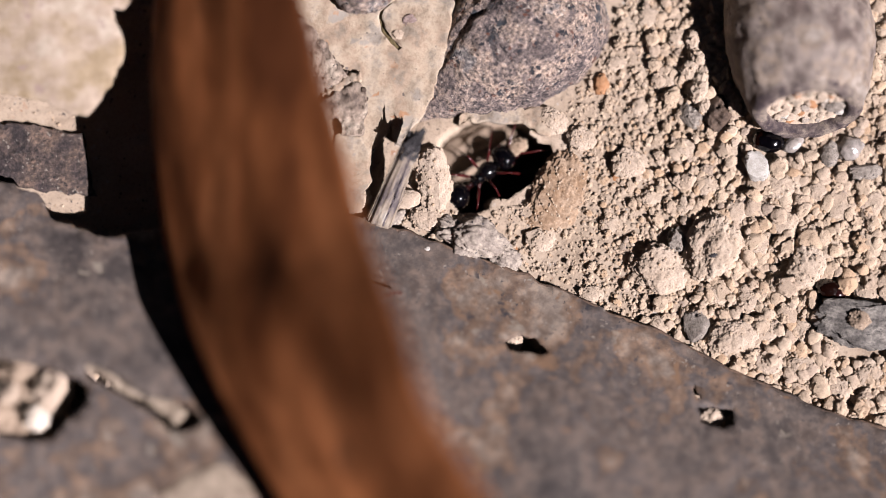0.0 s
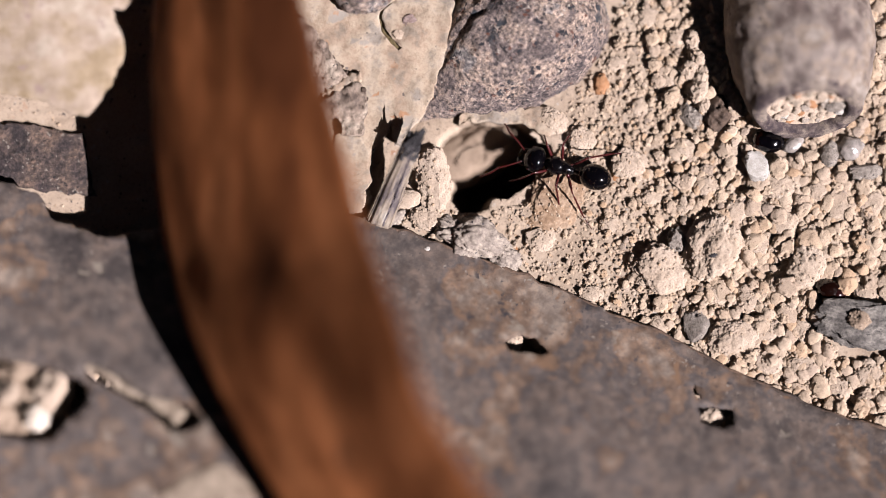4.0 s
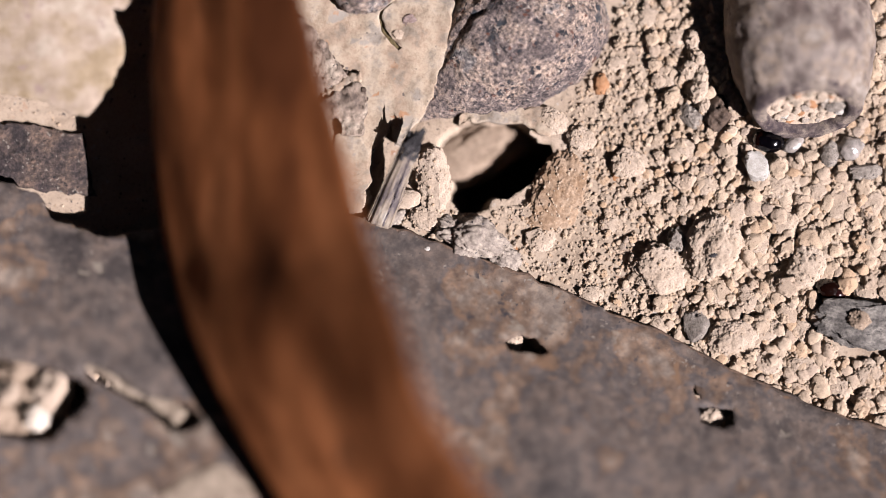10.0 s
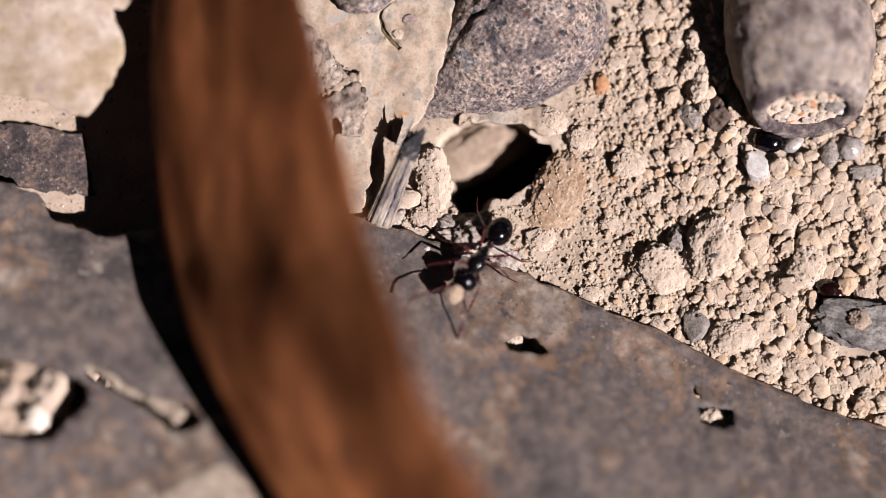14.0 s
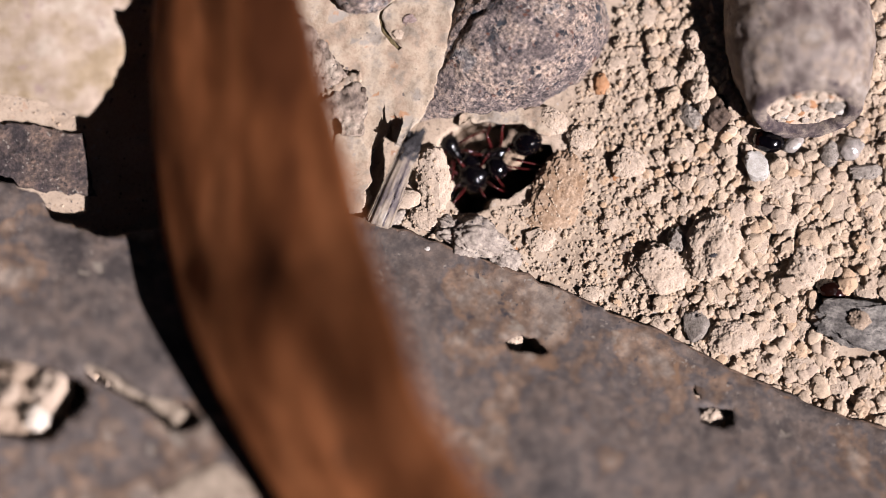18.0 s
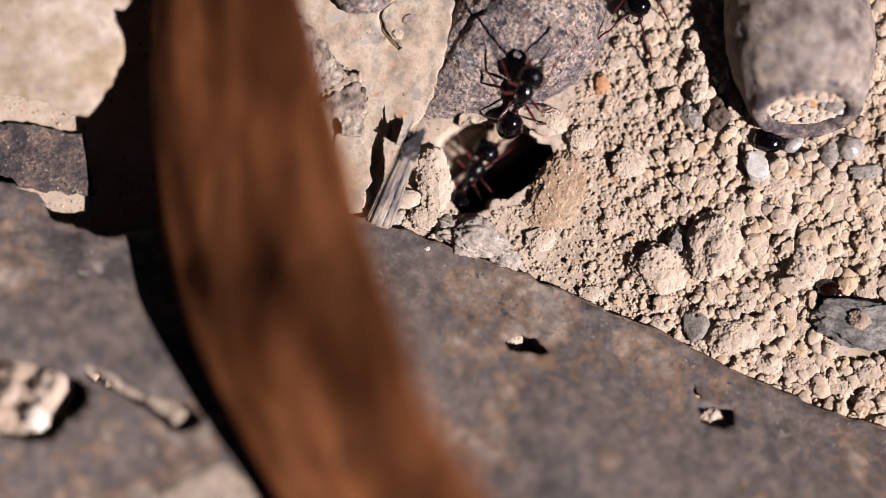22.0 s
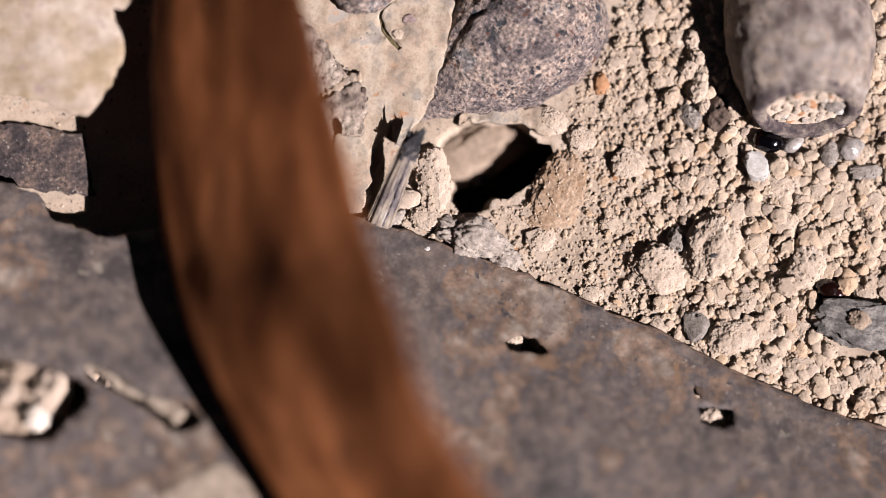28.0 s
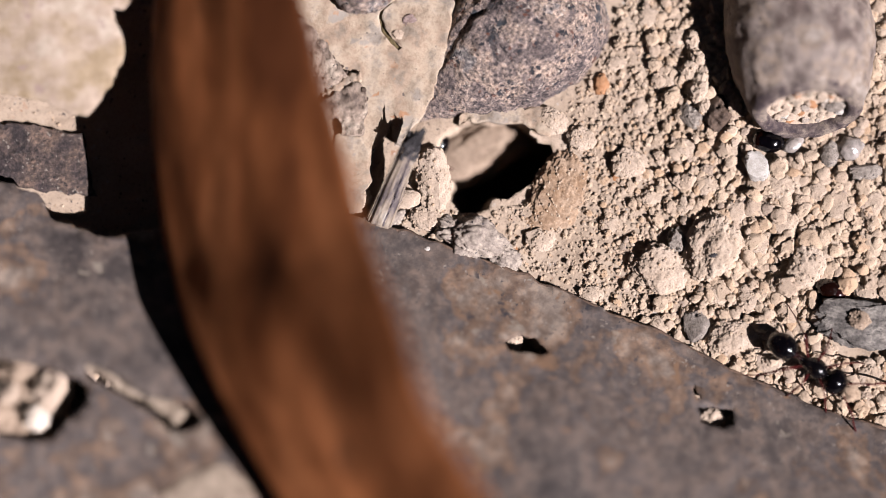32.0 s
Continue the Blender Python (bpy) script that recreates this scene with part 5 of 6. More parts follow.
# ---- the ants' ways ----
def key_ant(ant, rows):
    """Keys an ant by rows of seconds, place in mm, heading, pitch and roll in degrees, and swings its legs and feelers as it goes."""
    def stance(x, y, z, head, pitch, roll):
        return at_mm(x, y, z, 0, 0, head) @ pose(0, 0, 0, roll, -pitch, 0)
    full = []
    for a, b in zip(rows, rows[1:]):
        turn = (b[4] - a[4] + 180) % 360 - 180
        steps = max(1, math.ceil(abs(turn) / 70))
        for i in range(steps):
            s = i / steps
            full.append((a[0] + (b[0] - a[0]) * s, *[a[k] + (b[k] - a[k]) * s for k in (1, 2, 3)], a[4] + turn * s, a[5] + (b[5] - a[5]) * s, a[6] + (b[6] - a[6]) * s))
    full.append(rows[-1])
    walk(ant, [(r[0], stance(*r[1:])) for r in full])
    beats, gone = [], 0.0
    for a, b in zip(rows, rows[1:]):
        span, way = b[0] - a[0], math.dist(a[1:4], b[1:4])
        n = max(1, min(round(span * FPS), round(way / 1.2) + 1))
        for i in range(n):
            beats.append((a[0] + span * i / n, gone + way * i / n))
        gone += way
    beats.append((rows[-1][0], gone))
    legs = [o for o in ant.children if o.name.split(".")[0] == "leg"]
    for k, leg in enumerate(legs):
        side = 1 if leg.location.y > 0 else -1
        rest_at = Matrix.Translation(leg.location.copy())
        phase = math.pi * (k % 2)
        walk(leg, [(t, rest_at @ pose(0, 0, 0, side * 7 * max(0, math.cos(d * 1.3 + phase)), 0, -side * 15 * math.sin(d * 1.3 + phase)))
                   for t, d in beats])


def carry(pellet, ant, start, end):
    """Keys a pellet in an ant's jaws from start to end; before that it lies deep in the burrow, and afterwards where it was left."""
    hold = at_mm(4.25, 0, 1.95)
    rows, t = [], start
    while t < end + 0.01:
        scene.frame_set(frame(t))
        rows.append((t, ant.matrix_world @ hold))
        t += 0.1
    below = Matrix.Translation((0, 0, -0.02)) @ rows[0][1]
    walk(pellet, ([(0, below), (start - 0.3, below)] if start > 0.3 else []) + rows + [(32.0, rows[-1][1])])


def motions():
    key_ant(ANTS[0], [
        (0, 3.3, 6.5, -2.9, 40, 0, 0), (0.2, 4.2, 6.8, -2.9, 40, 0, 0), (0.4, 5.5, 7.2, -2.8, 35, 0, 0), (0.6, 6.1, 7.9, -2.8, 30, 0, 0),
        (0.7, 7.1, 8.4, -2.5, 25, 0, 0), (0.8, 8.7, 8.2, -1, 15, 20, 0), (0.9, 11.3, 9.6, 1.3, 22, 20, 10), (1, 16.7, 11.9, 0.4, 22, 2, 0),
        (1.1, 18.2, 13.7, 0.5, 38, 6, -1), (1.2, 18.9, 17.8, 0.5, 65, 0, -3), (1.3, 19.2, 20.8, 0.5, 80, -4, -3), (1.4, 19.4, 24.9, 0.3, 88, -2, 1),
        (1.7, 19.7, 32, 0.3, 90, 0, 1), (15.9, 19.7, 32, 0.3, -90, 0, -1), (16.4, 18.7, 22.9, 0.5, -95, 6, 0), (16.5, 18.3, 20.8, 0.5, -100, 4, 1),
        (16.6, 16.7, 17.6, 0.8, -97, -6, -15), (16.7, 16.1, 16.6, 0.7, -97, 1, -12), (16.8, 13.8, 14.8, 0.9, -115, -1, -23),
        (16.9, 11.1, 12.4, 1.3, -125, 8, -19), (17, 9.4, 11.1, 1.4, -145, -8, -6), (17.1, 8, 10.8, 1.1, -145, -30, -30),
        (17.2, 7.1, 9.3, -1.2, -135, -25, 0), (17.3, 5.5, 8.8, -2.5, -140, -30, 0), (17.4, 5.1, 8.7, -2.8, -140, -25, 0),
        (17.6, 6.2, 8.2, -2.8, -150, -15, 0), (17.8, 6.6, 8.7, -2.8, -155, -15, 0), (18, 5.3, 8.7, -3, -160, -15, 0), (18.2, 4.3, 8.3, -3.5, -165, -20, 0),
        (18.4, 3.9, 7.9, -5.9, -165, -30, 0), (18.7, 10, 7.5, -28, -160, 0, 0), (28.2, 10, 7.5, -28, 60, 0, 0), (28.5, 2.3, 8.1, -4.1, 70, 20, 0),
        (28.7, 2.7, 8.6, -3, 60, 25, 0), (28.9, 3.3, 9.3, -1.4, 55, 35, 0), (29, 5.6, 12.2, 0.3, 32, 63, 20), (29.1, 5.9, 13.5, 1.7, 60, 35, 12),
        (29.2, 6.6, 17.9, 3.7, 84, 9, -6), (29.3, 6.9, 21.1, 3.5, 86, -13, -14), (29.4, 7.3, 25.2, 1.5, 88, -31, -19),
        (29.7, 7.8, 35, 0.1, 88, -1, 1), (32, 7.8, 35, 0.1, 88, -1, 1)])
    key_ant(ANTS[1], [
        (0, 9.4, 9.3, -29.5, 150, 0, 0), (0.7, 9.4, 9.3, -29.5, 150, 0, 0), (0.9, 1.6, 8.3, -3.5, 160, 5, 0), (1, 1.4, 8.4, -3.2, 150, 5, 0),
        (1.2, 3.1, 8, -3.5, 90, 5, 0), (1.4, 5.1, 7.7, -3.2, 50, 10, 0), (1.6, 6.8, 7.8, -3, 40, 15, 0), (1.7, 7.4, 8.7, -1.4, 40, 25, 0),
        (1.8, 9.7, 10.5, 1.3, 40, 20, 8), (1.9, 10.5, 11.2, 1.3, 42, 17, -2), (2, 11.3, 10.7, 1.3, 33, 18, 5), (2.1, 13.2, 10.2, 1.1, 15, -5, -3),
        (2.2, 16, 7, 1, -22, -1, 1), (2.3, 19.5, 5, 0.5, -20, 4, 0), (2.4, 25.6, 3.9, 1.1, -4, 3, -19), (2.5, 30.1, 1.9, 0.8, -20, 2, -2),
        (2.6, 36.1, 2.4, 0.5, -5, 2, 0), (2.7, 37.5, 3.1, 0.6, -60, 3, 7), (2.8, 34.9, 2.6, 0.7, -130, 4, 0), (2.9, 32.5, -0.5, 0.6, -115, 9, -1),
        (3, 23.6, -4.6, 1, -145, 4, -6), (3.1, 16.3, -8.2, 2.1, -130, 30, 6), (3.2, 15.3, -20.5, 8.5, -95, 20, -6),
        (3.3, 14.9, -26.8, 10, -90, 10, -2), (3.6, 14.1, -34.9, 11.3, -100, 7, -4), (8, -23.1, -37.3, 10.6, -180, -5, 2),
        (11.5, -55.7, -27.8, 2.1, 110, 0, -30), (12.4, -43.6, -21, 8.7, 30, 1, -2), (12.6, -36.9, -18.1, 8.3, 30, -35, 3),
        (12.7, -34.1, -16.6, 8.8, 25, 1, -2), (12.8, -32.8, -15.1, 8.9, 18, -2, -2), (12.9, -30.6, -15.3, 8.6, 5, 35, -30),
        (13, -25.6, -16.5, 9.3, -4, 6, -8), (13.1, -23.3, -17.1, 9.4, -35, 9, -30), (13.2, -23.3, -18.2, 9.9, -65, 7, 8),
        (13.3, -24, -20.6, 9.9, -85, 4, 10), (13.4, -24.2, -24.4, 10, -90, 2, 10), (13.8, -23.2, -32.5, 10.5, -60, 5, 6),
        (15.5, -8.9, -36.4, 8.5, 20, -9, 5), (17, -4.2, -27.9, -4, 20, 0, 0), (17.8, 5.8, -22.9, -4, 60, 0, 0), (18.8, 11.3, -12.9, -4, 90, 0, 0),
        (19.7, 11.3, -7.9, -3.5, 95, 0, 0), (19.9, 10.8, -5.3, -2.4, 100, 15, 0), (20, 10.9, -5.2, -1.6, 100, 15, 0),
        (20.1, 10.7, -3.7, -0.5, 102, 10, 0), (20.2, 10.7, -2, 0.7, 103, -10, -1), (20.3, 10.6, -0.3, 0.1, 95, 1, -4),
        (20.4, 10.4, 1.6, 0.7, 100, 17, 9), (20.5, 10.4, 2.6, 0.8, 98, 17, 14), (20.6, 8.8, 3.5, 1, 115, -21, -11),
        (20.7, 8, 4.5, 0.6, 118, -26, -10), (20.8, 7.8, 5.5, -1, 120, -20, 0), (20.9, 6.9, 5.8, -1.4, 128, -25, 0), (21, 6.3, 6, -1.9, 130, -30, 0),
        (21.2, 5.8, 6.3, -2.6, 132, -30, 0), (21.4, 4.9, 7.5, -3.5, 135, -30, 0), (21.6, 3.3, 6.9, -3.8, 125, -10, 0),
        (21.8, 2.4, 6.6, -3.9, 90, 0, 0), (22, 2.6, 6.7, -3.7, 60, 5, 0), (22.2, 4.6, 7.9, -3, 30, 10, 0), (22.3, 6.1, 8.5, -2.8, 10, 15, 0), (22.4, 6.6, 8.6, -2.5, 5, 15, 0),
        (22.6, 7.1, 8.5, -1.9, 3, 15, 0), (22.7, 8.3, 8.3, -1.2, 0, 15, 0), (22.8, 9.5, 8.1, 0.7, 0, 23, 7), (22.9, 11, 9.2, 1, 12, 20, 10),
        (23, 13.9, 10.4, 0.7, 28, -10, 0), (23.1, 15, 13.7, 0.4, 42, 0, 4), (23.2, 17.1, 17.8, 0.7, 68, 6, 12), (23.3, 17.2, 20.6, 0.6, 86, -1, 8),
        (23.4, 17.4, 25.4, 0.3, 90, -3, 0), (23.8, 17.8, 34, 0.3, 90, 0, 1), (29.6, 14.8, 34, 0.2, -80, 1, 3), (30.2, 13.3, 25.3, 0.9, -70, 8, -22),
        (30.4, 11.7, 21.8, 3, -60, 0, -26), (30.5, 12.7, 21.6, 2.6, -40, -17, -30), (30.6, 13.3, 20.7, 2.5, -80, 1, -30),
        (30.7, 12.4, 18.6, 2.7, -100, -7, -28), (30.8, 12, 15.1, 1.8, -94, -25, -25), (30.9, 11.5, 13.7, 1.8, -98, -12, -25),
        (31, 10.9, 11.2, 1.4, -127, -6, 1), (31.1, 9.2, 10.2, 1.3, -125, -18, -4), (31.2, 7.2, 8.5, -1.2, -125, -30, 0),
        (31.3, 5.5, 7.9, -2.8, -125, -30, 0), (31.5, 4.4, 7.7, -4.7, -130, -35, 0), (31.8, 9.4, 9.3, -29.5, -130, 0, 0),
        (32, 9.4, 9.3, -29.5, -130, 0, 0)])
    key_ant(ANTS[2], [
        (0, -10.9, -6.4, 5.7, -5, -7, -19), (1.3, -9, -5.9, 5.2, -3, -8, -20), (1.5, -5.8, -5.6, 4.7, -3, -5, -22),
        (1.6, -3.1, -5.7, 4.4, -5, -6, -25), (1.7, 0.3, -6.5, 4.2, -15, -3, -27), (1.8, 4, -8.1, 4, -12, -30, -29),
        (1.9, 8.3, -9.7, 4.5, -6, -6, -28), (2, 14.7, -11.1, 3.8, 16, -18, -25), (2.1, 15.3, -10.9, 3.8, -10, -9, -29),
        (2.2, 15.7, -12.3, 4.4, -28, 1, -30), (2.3, 17.9, -14.9, 5.3, -30, 4, -30), (2.4, 23.3, -15.7, 4.4, -8, -9, -30),
        (2.5, 25.8, -14, 2.7, 32, -9, -17), (2.6, 26.6, -12.3, 2, 35, -19, -22), (2.7, 28.7, -11.3, 1.6, 28, -12, -9),
        (2.8, 30.7, -12.2, 1.4, 10, -14, -14), (2.9, 31.9, -11.8, 0.6, 15, -6, 5), (3, 31.7, -12.1, 1.1, 50, -15, 4),
        (3.1, 29.9, -10.8, 1.2, 100, -7, 2), (3.2, 26.3, -9.4, 1.4, 138, 4, 6), (3.3, 25.4, -8.1, 1.5, 138, -2, 1), (3.4, 23.5, -5, 1.3, 124, -3, 2),
        (3.5, 22.3, -2.1, 1.7, 112, 2, -21), (3.7, 18.2, 2.3, 0.6, 140, -13, 0), (3.9, 13.2, 5.8, 0.5, 155, 1, 1),
        (4.1, 8.8, 7.5, -1.2, 170, -25, 0), (4.3, 5.9, 7.9, -3.2, 175, -35, 0), (4.6, 7.9, 10.4, -31, 170, 0, 0), (10.9, 7.9, 10.4, -31, 60, 0, 0),
        (11.1, 2.3, 7.7, -4.7, 60, 20, 0), (11.3, 3.7, 7.6, -3.2, 70, 20, 0), (11.5, 4.5, 7.9, -3, 75, 25, 0), (11.6, 5.5, 8.3, -2.8, 78, 30, 0),
        (11.7, 5.1, 9, -1.9, 80, 40, 0), (11.8, 6.3, 10.3, 0.1, 80, 32, -30), (11.9, 7, 11.5, 1.6, 80, 22, 0), (12, 8.0, 13.9, 2.7, 66, 42, 0),
        (12.1, 7.5, 15.9, 3.7, 88, 8, 0), (12.2, 5.7, 17.3, 4.3, 108, 0, 0), (12.3, 4.7, 19.7, 3, 112, -18, -22),
        (12.4, 3.3, 22.2, 1.5, 112, -30, -24), (12.5, 2.5, 25.9, 0.2, 105, -7, -1), (12.9, 5.8, 35, 0.1, 60, 0, -1),
        (21.5, 18.3, 35, 0.3, -110, -1, 0), (21.9, 17.6, 25.2, 0.3, -100, 1, 0), (22, 18.1, 23.9, 0.3, -108, 0, 3),
        (22.1, 16.6, 19.5, 0.9, -118, -2, -12), (22.2, 15.6, 18.3, 1.2, -120, 0, -25), (22.3, 14.9, 17, 1, -120, 4, -28),
        (22.4, 14.5, 16.9, 1, -118, 0, -29), (22.5, 13, 16.8, 2, -138, 12, -30), (22.6, 11.8, 16.2, 2.3, -130, -3, -30),
        (22.7, 9.8, 15.4, 2.6, -140, -8, -30), (22.8, 7.5, 14.4, 2.5, -143, -19, -22), (22.9, 3.9, 13.3, 1.9, -138, -23, -12),
        (23, 2.1, 12.5, 0.7, -125, -35, 4), (23.1, 1.4, 11.1, 0.1, -102, -31, -25), (23.2, 1.4, 9.3, -2.5, -95, -40, 0),
        (23.3, 1.6, 8.7, -3.2, -90, -45, 0), (23.6, 7.9, 10.4, -31, -90, 0, 0), (29.3, 7.9, 10.4, -31, 10, 0, 0), (29.6, 3.9, 8.1, -4.1, 20, 15, 0),
        (29.8, 5.4, 8.8, -3, 15, 15, 0), (29.9, 6.6, 8.5, -2.6, 15, 20, 0), (30, 7.2, 8.9, -2.5, 20, 42, 0), (30.1, 8.2, 9.5, -1.2, 25, 32, 0),
        (30.2, 9, 10.2, 1.2, 32, 27, 8), (30.3, 10.8, 12.1, 1.3, 46, -11, 5), (30.4, 13.2, 15.7, 1.1, 52, 5, 30), (30.5, 15.5, 16.9, 1, 50, -5, 23),
        (30.6, 18.5, 20.1, 0.7, 62, 2, -7), (30.7, 19.8, 24.4, 0.3, 75, -3, 0), (31.1, 20.8, 33.5, 0.2, 90, 0, 3), (32, 20.8, 33.5, 0.2, 90, 0, 3)])
    key_ant(ANTS[3], [
        (0, -51.5, 8.8, 0, 0, 0, 0), (1.3, -45, 9, -0, 0, 0, 1), (1.5, -38.9, 9, 0.9, 0, 0, -15), (1.6, -37.2, 9, 0.9, -2, 0, -17),
        (1.7, -34, 8.7, 0.8, 0, -10, -15), (1.8, -32.7, 8.6, 0.8, 0, -10, -15), (1.9, -31.4, 8.4, 0.7, 0, -11, -14), (2, -28.8, 9.5, 0.4, 5, -10, 1),
        (2.1, -26.1, 8.8, 0.2, 5, 1, 3), (2.4, -15.1, 7.9, 0.1, 0, 1, 0), (2.5, -9.6, 7.4, 2.2, 0, 23, -4), (2.6, -6.6, 7, 2.7, -10, 18, -9),
        (2.7, -4.4, 5.8, 3.6, -15, -21, 21), (2.8, -2.7, 5.8, 2, -5, 4, 30), (2.9, -2.1, 5.4, 1.4, -10, -35, 0), (3, 0, 4.5, 0.6, 6, -28, -2),
        (3.1, 0.6, 4.6, 0.2, 8, -25, -30), (3.2, 1.4, 4.9, -0.3, 10, -20, -29), (3.3, 2.6, 5.9, -2.5, 20, -25, 0), (3.4, 3.9, 7.1, -4.1, 30, -30, 0),
        (3.7, 6.1, 10.3, -32.5, 30, 0, 0), (12.6, 6.1, 10.3, -32.5, 160, 0, 0), (12.9, 3.4, 7.6, -4.1, -160, 10, 0), (13, 2.7, 7.9, -3, -170, 10, 0),
        (13.2, 3.9, 7.7, -3, -150, 10, 0), (13.4, 4.4, 7.2, -2.8, -120, 15, 0), (13.6, 4.8, 5.9, -1.9, -105, 25, 0),
        (13.7, 4.3, 4.9, -1.2, -102, 25, 0), (13.8, 4.4, 4, -0.3, -108, 25, 0), (13.9, 3.6, 2.6, 1.5, -112, 31, 7), (14, 2.6, -1.3, 2, -125, 20, -11),
        (14.1, 0.5, -3.7, 2.8, -118, 26, 1), (14.2, -1.1, -9.3, 5.6, -105, 21, -1), (14.3, -2.4, -12.5, 6.6, -110, 11, 2),
        (14.4, -4.6, -15.2, 7, -120, 5, 6), (14.8, -8.9, -20.5, 7.8, -130, 12, -11), (18, -9.2, -26.9, -4, 20, 0, 0),
        (22.5, -4.2, -25.9, -4, 20, 0, 0), (23.4, 10.8, -13.9, -4, 80, 0, 0), (23.8, 11.1, -6.9, -3, 95, 0, 0), (23.9, 11, -6, -2, 98, 15, 0),
        (24, 11, -3.9, -0.8, 100, 15, 0), (24.1, 10.5, -1.5, 0.6, 98, -9, -2), (24.2, 10.5, -0.1, 0.1, 98, 3, -5), (24.3, 9.7, 1.6, 0.6, 106, 18, 8),
        (24.4, 8.8, 3.5, 1, 112, -22, -11), (24.5, 7.5, 5.5, -1.2, 120, -25, 0), (24.6, 5.8, 6.4, -2.6, 130, -25, 0),
        (24.7, 5.1, 6.8, -3, 140, -20, 0), (24.8, 4.3, 6.8, -3, 150, -15, 0), (24.9, 3.2, 6, -3.1, 160, -15, 0), (25, 2.2, 5.8, -3.2, 170, -15, 0),
        (25.1, 1.6, 6.1, -4.7, 180, -20, 0), (25.4, 6.1, 10.3, -32.5, 180, 0, 0), (27.1, 6.1, 10.3, -32.5, 10, 0, 0), (27.4, 4.6, 6.1, -2.8, 0, 15, 0),
        (27.5, 4.2, 6.2, -2.8, 10, 15, 0), (27.6, 4.6, 6.2, -2.9, 20, 10, 0), (27.7, 4.2, 5.8, -3, 150, -5, 0), (27.8, 3.3, 5.9, -3.1, 170, -10, 0),
        (27.9, 2.2, 6.4, -3.4, 175, -15, 0), (28, 1.6, 6.6, -9.5, 180, -25, 0), (28.3, 6.1, 10.3, -32.5, 180, 0, 0), (32, 6.1, 10.3, -32.5, 180, 0, 0)])
    key_ant(ANTS[4], [
        (0, 4.6, 9.2, -34, 130, 0, 0), (2, 4.6, 9.2, -34, 130, 0, 0), (2.2, 2.6, 7.6, -3.5, 130, 10, 0), (2.3, 2.2, 7.5, -3, 132, 15, 0),
        (2.4, 1.6, 7.6, -2.6, 134, 25, 0), (2.6, 1.2, 8.1, -2.5, 138, 28, 0), (2.8, 0.7, 8.4, -1.9, 135, 28, 0), (3, 0.4, 9, -1.9, 120, 28, 0),
        (3.2, 0.4, 9.4, -1.9, 105, 25, 0), (3.3, 0.6, 9.3, -2.6, 80, 10, 0), (3.4, 1.6, 9.3, -3, 40, 0, 0), (3.5, 3.3, 8.5, -3.4, 0, -10, 0),
        (3.8, 4.6, 9.2, -34, 0, 0, 0), (7.1, 4.6, 9.2, -34, 20, 0, 0), (7.3, 0.8, 8, -4.1, 20, 0, 0), (7.4, 2.1, 7.9, -3.2, 5, 0, 0),
        (7.5, 3.3, 7.4, -3.1, 0, -5, 0), (7.6, 3.1, 8.9, -3.5, 60, -10, 0), (7.7, 2.4, 9.7, -5.3, 90, -15, 0), (8, 4.6, 9.2, -34, 90, 0, 0),
        (17, 4.6, 9.2, -34, 20, 0, 0), (17.3, 1.8, 6.8, -3.8, 20, 5, 0), (18, 2.6, 6.4, -3.4, 25, 8, 0), (18.2, 3.6, 6.8, -3.6, 25, 8, 0), (18.4, 4.4, 7.5, -3.5, 25, 10, 0), (18.5, 4.8, 7.6, -3, 25, 15, 0), (18.6, 5.9, 7.6, -2.6, 20, 20, 0),
        (18.7, 6.9, 7.2, -1.4, 5, 25, 0), (18.8, 9.1, 6.5, 0.6, -3, 20, -30), (18.9, 12.5, 7.4, 1, 12, 4, 19), (19, 17.6, 12.3, 0.4, 51, 7, -1),
        (19.1, 17.9, 16.9, 0.4, 78, 0, -2), (19.2, 18.5, 20.8, 0.5, 88, -4, -1), (19.3, 18.8, 24.9, 0.4, 90, -1, 0), (19.6, 19, 32, 0.3, 90, 0, 3),
        (30.5, -0.2, 35, -0, -90, 0, -1), (31.1, -1.1, 26.3, 0.9, -95, 31, -3), (31.2, -1, 23.5, 3, -98, 29, -30),
        (31.3, -0.8, 20.3, 2.7, -98, -8, -23), (31.4, -0.4, 15.6, 2, -94, -21, -5), (31.5, 0.8, 12.8, 0.7, -72, -26, 16),
        (31.6, 1.7, 9.9, -2.5, -60, -40, 0), (31.7, 2.1, 9.6, -3, -40, -30, 0), (31.8, 2.4, 9.6, -3.2, -80, -25, 0), (31.9, 0.8, 9, -3.8, -145, -22, 0),
        (32, -2.2, 8.6, -5.6, -150, -25, 0)])
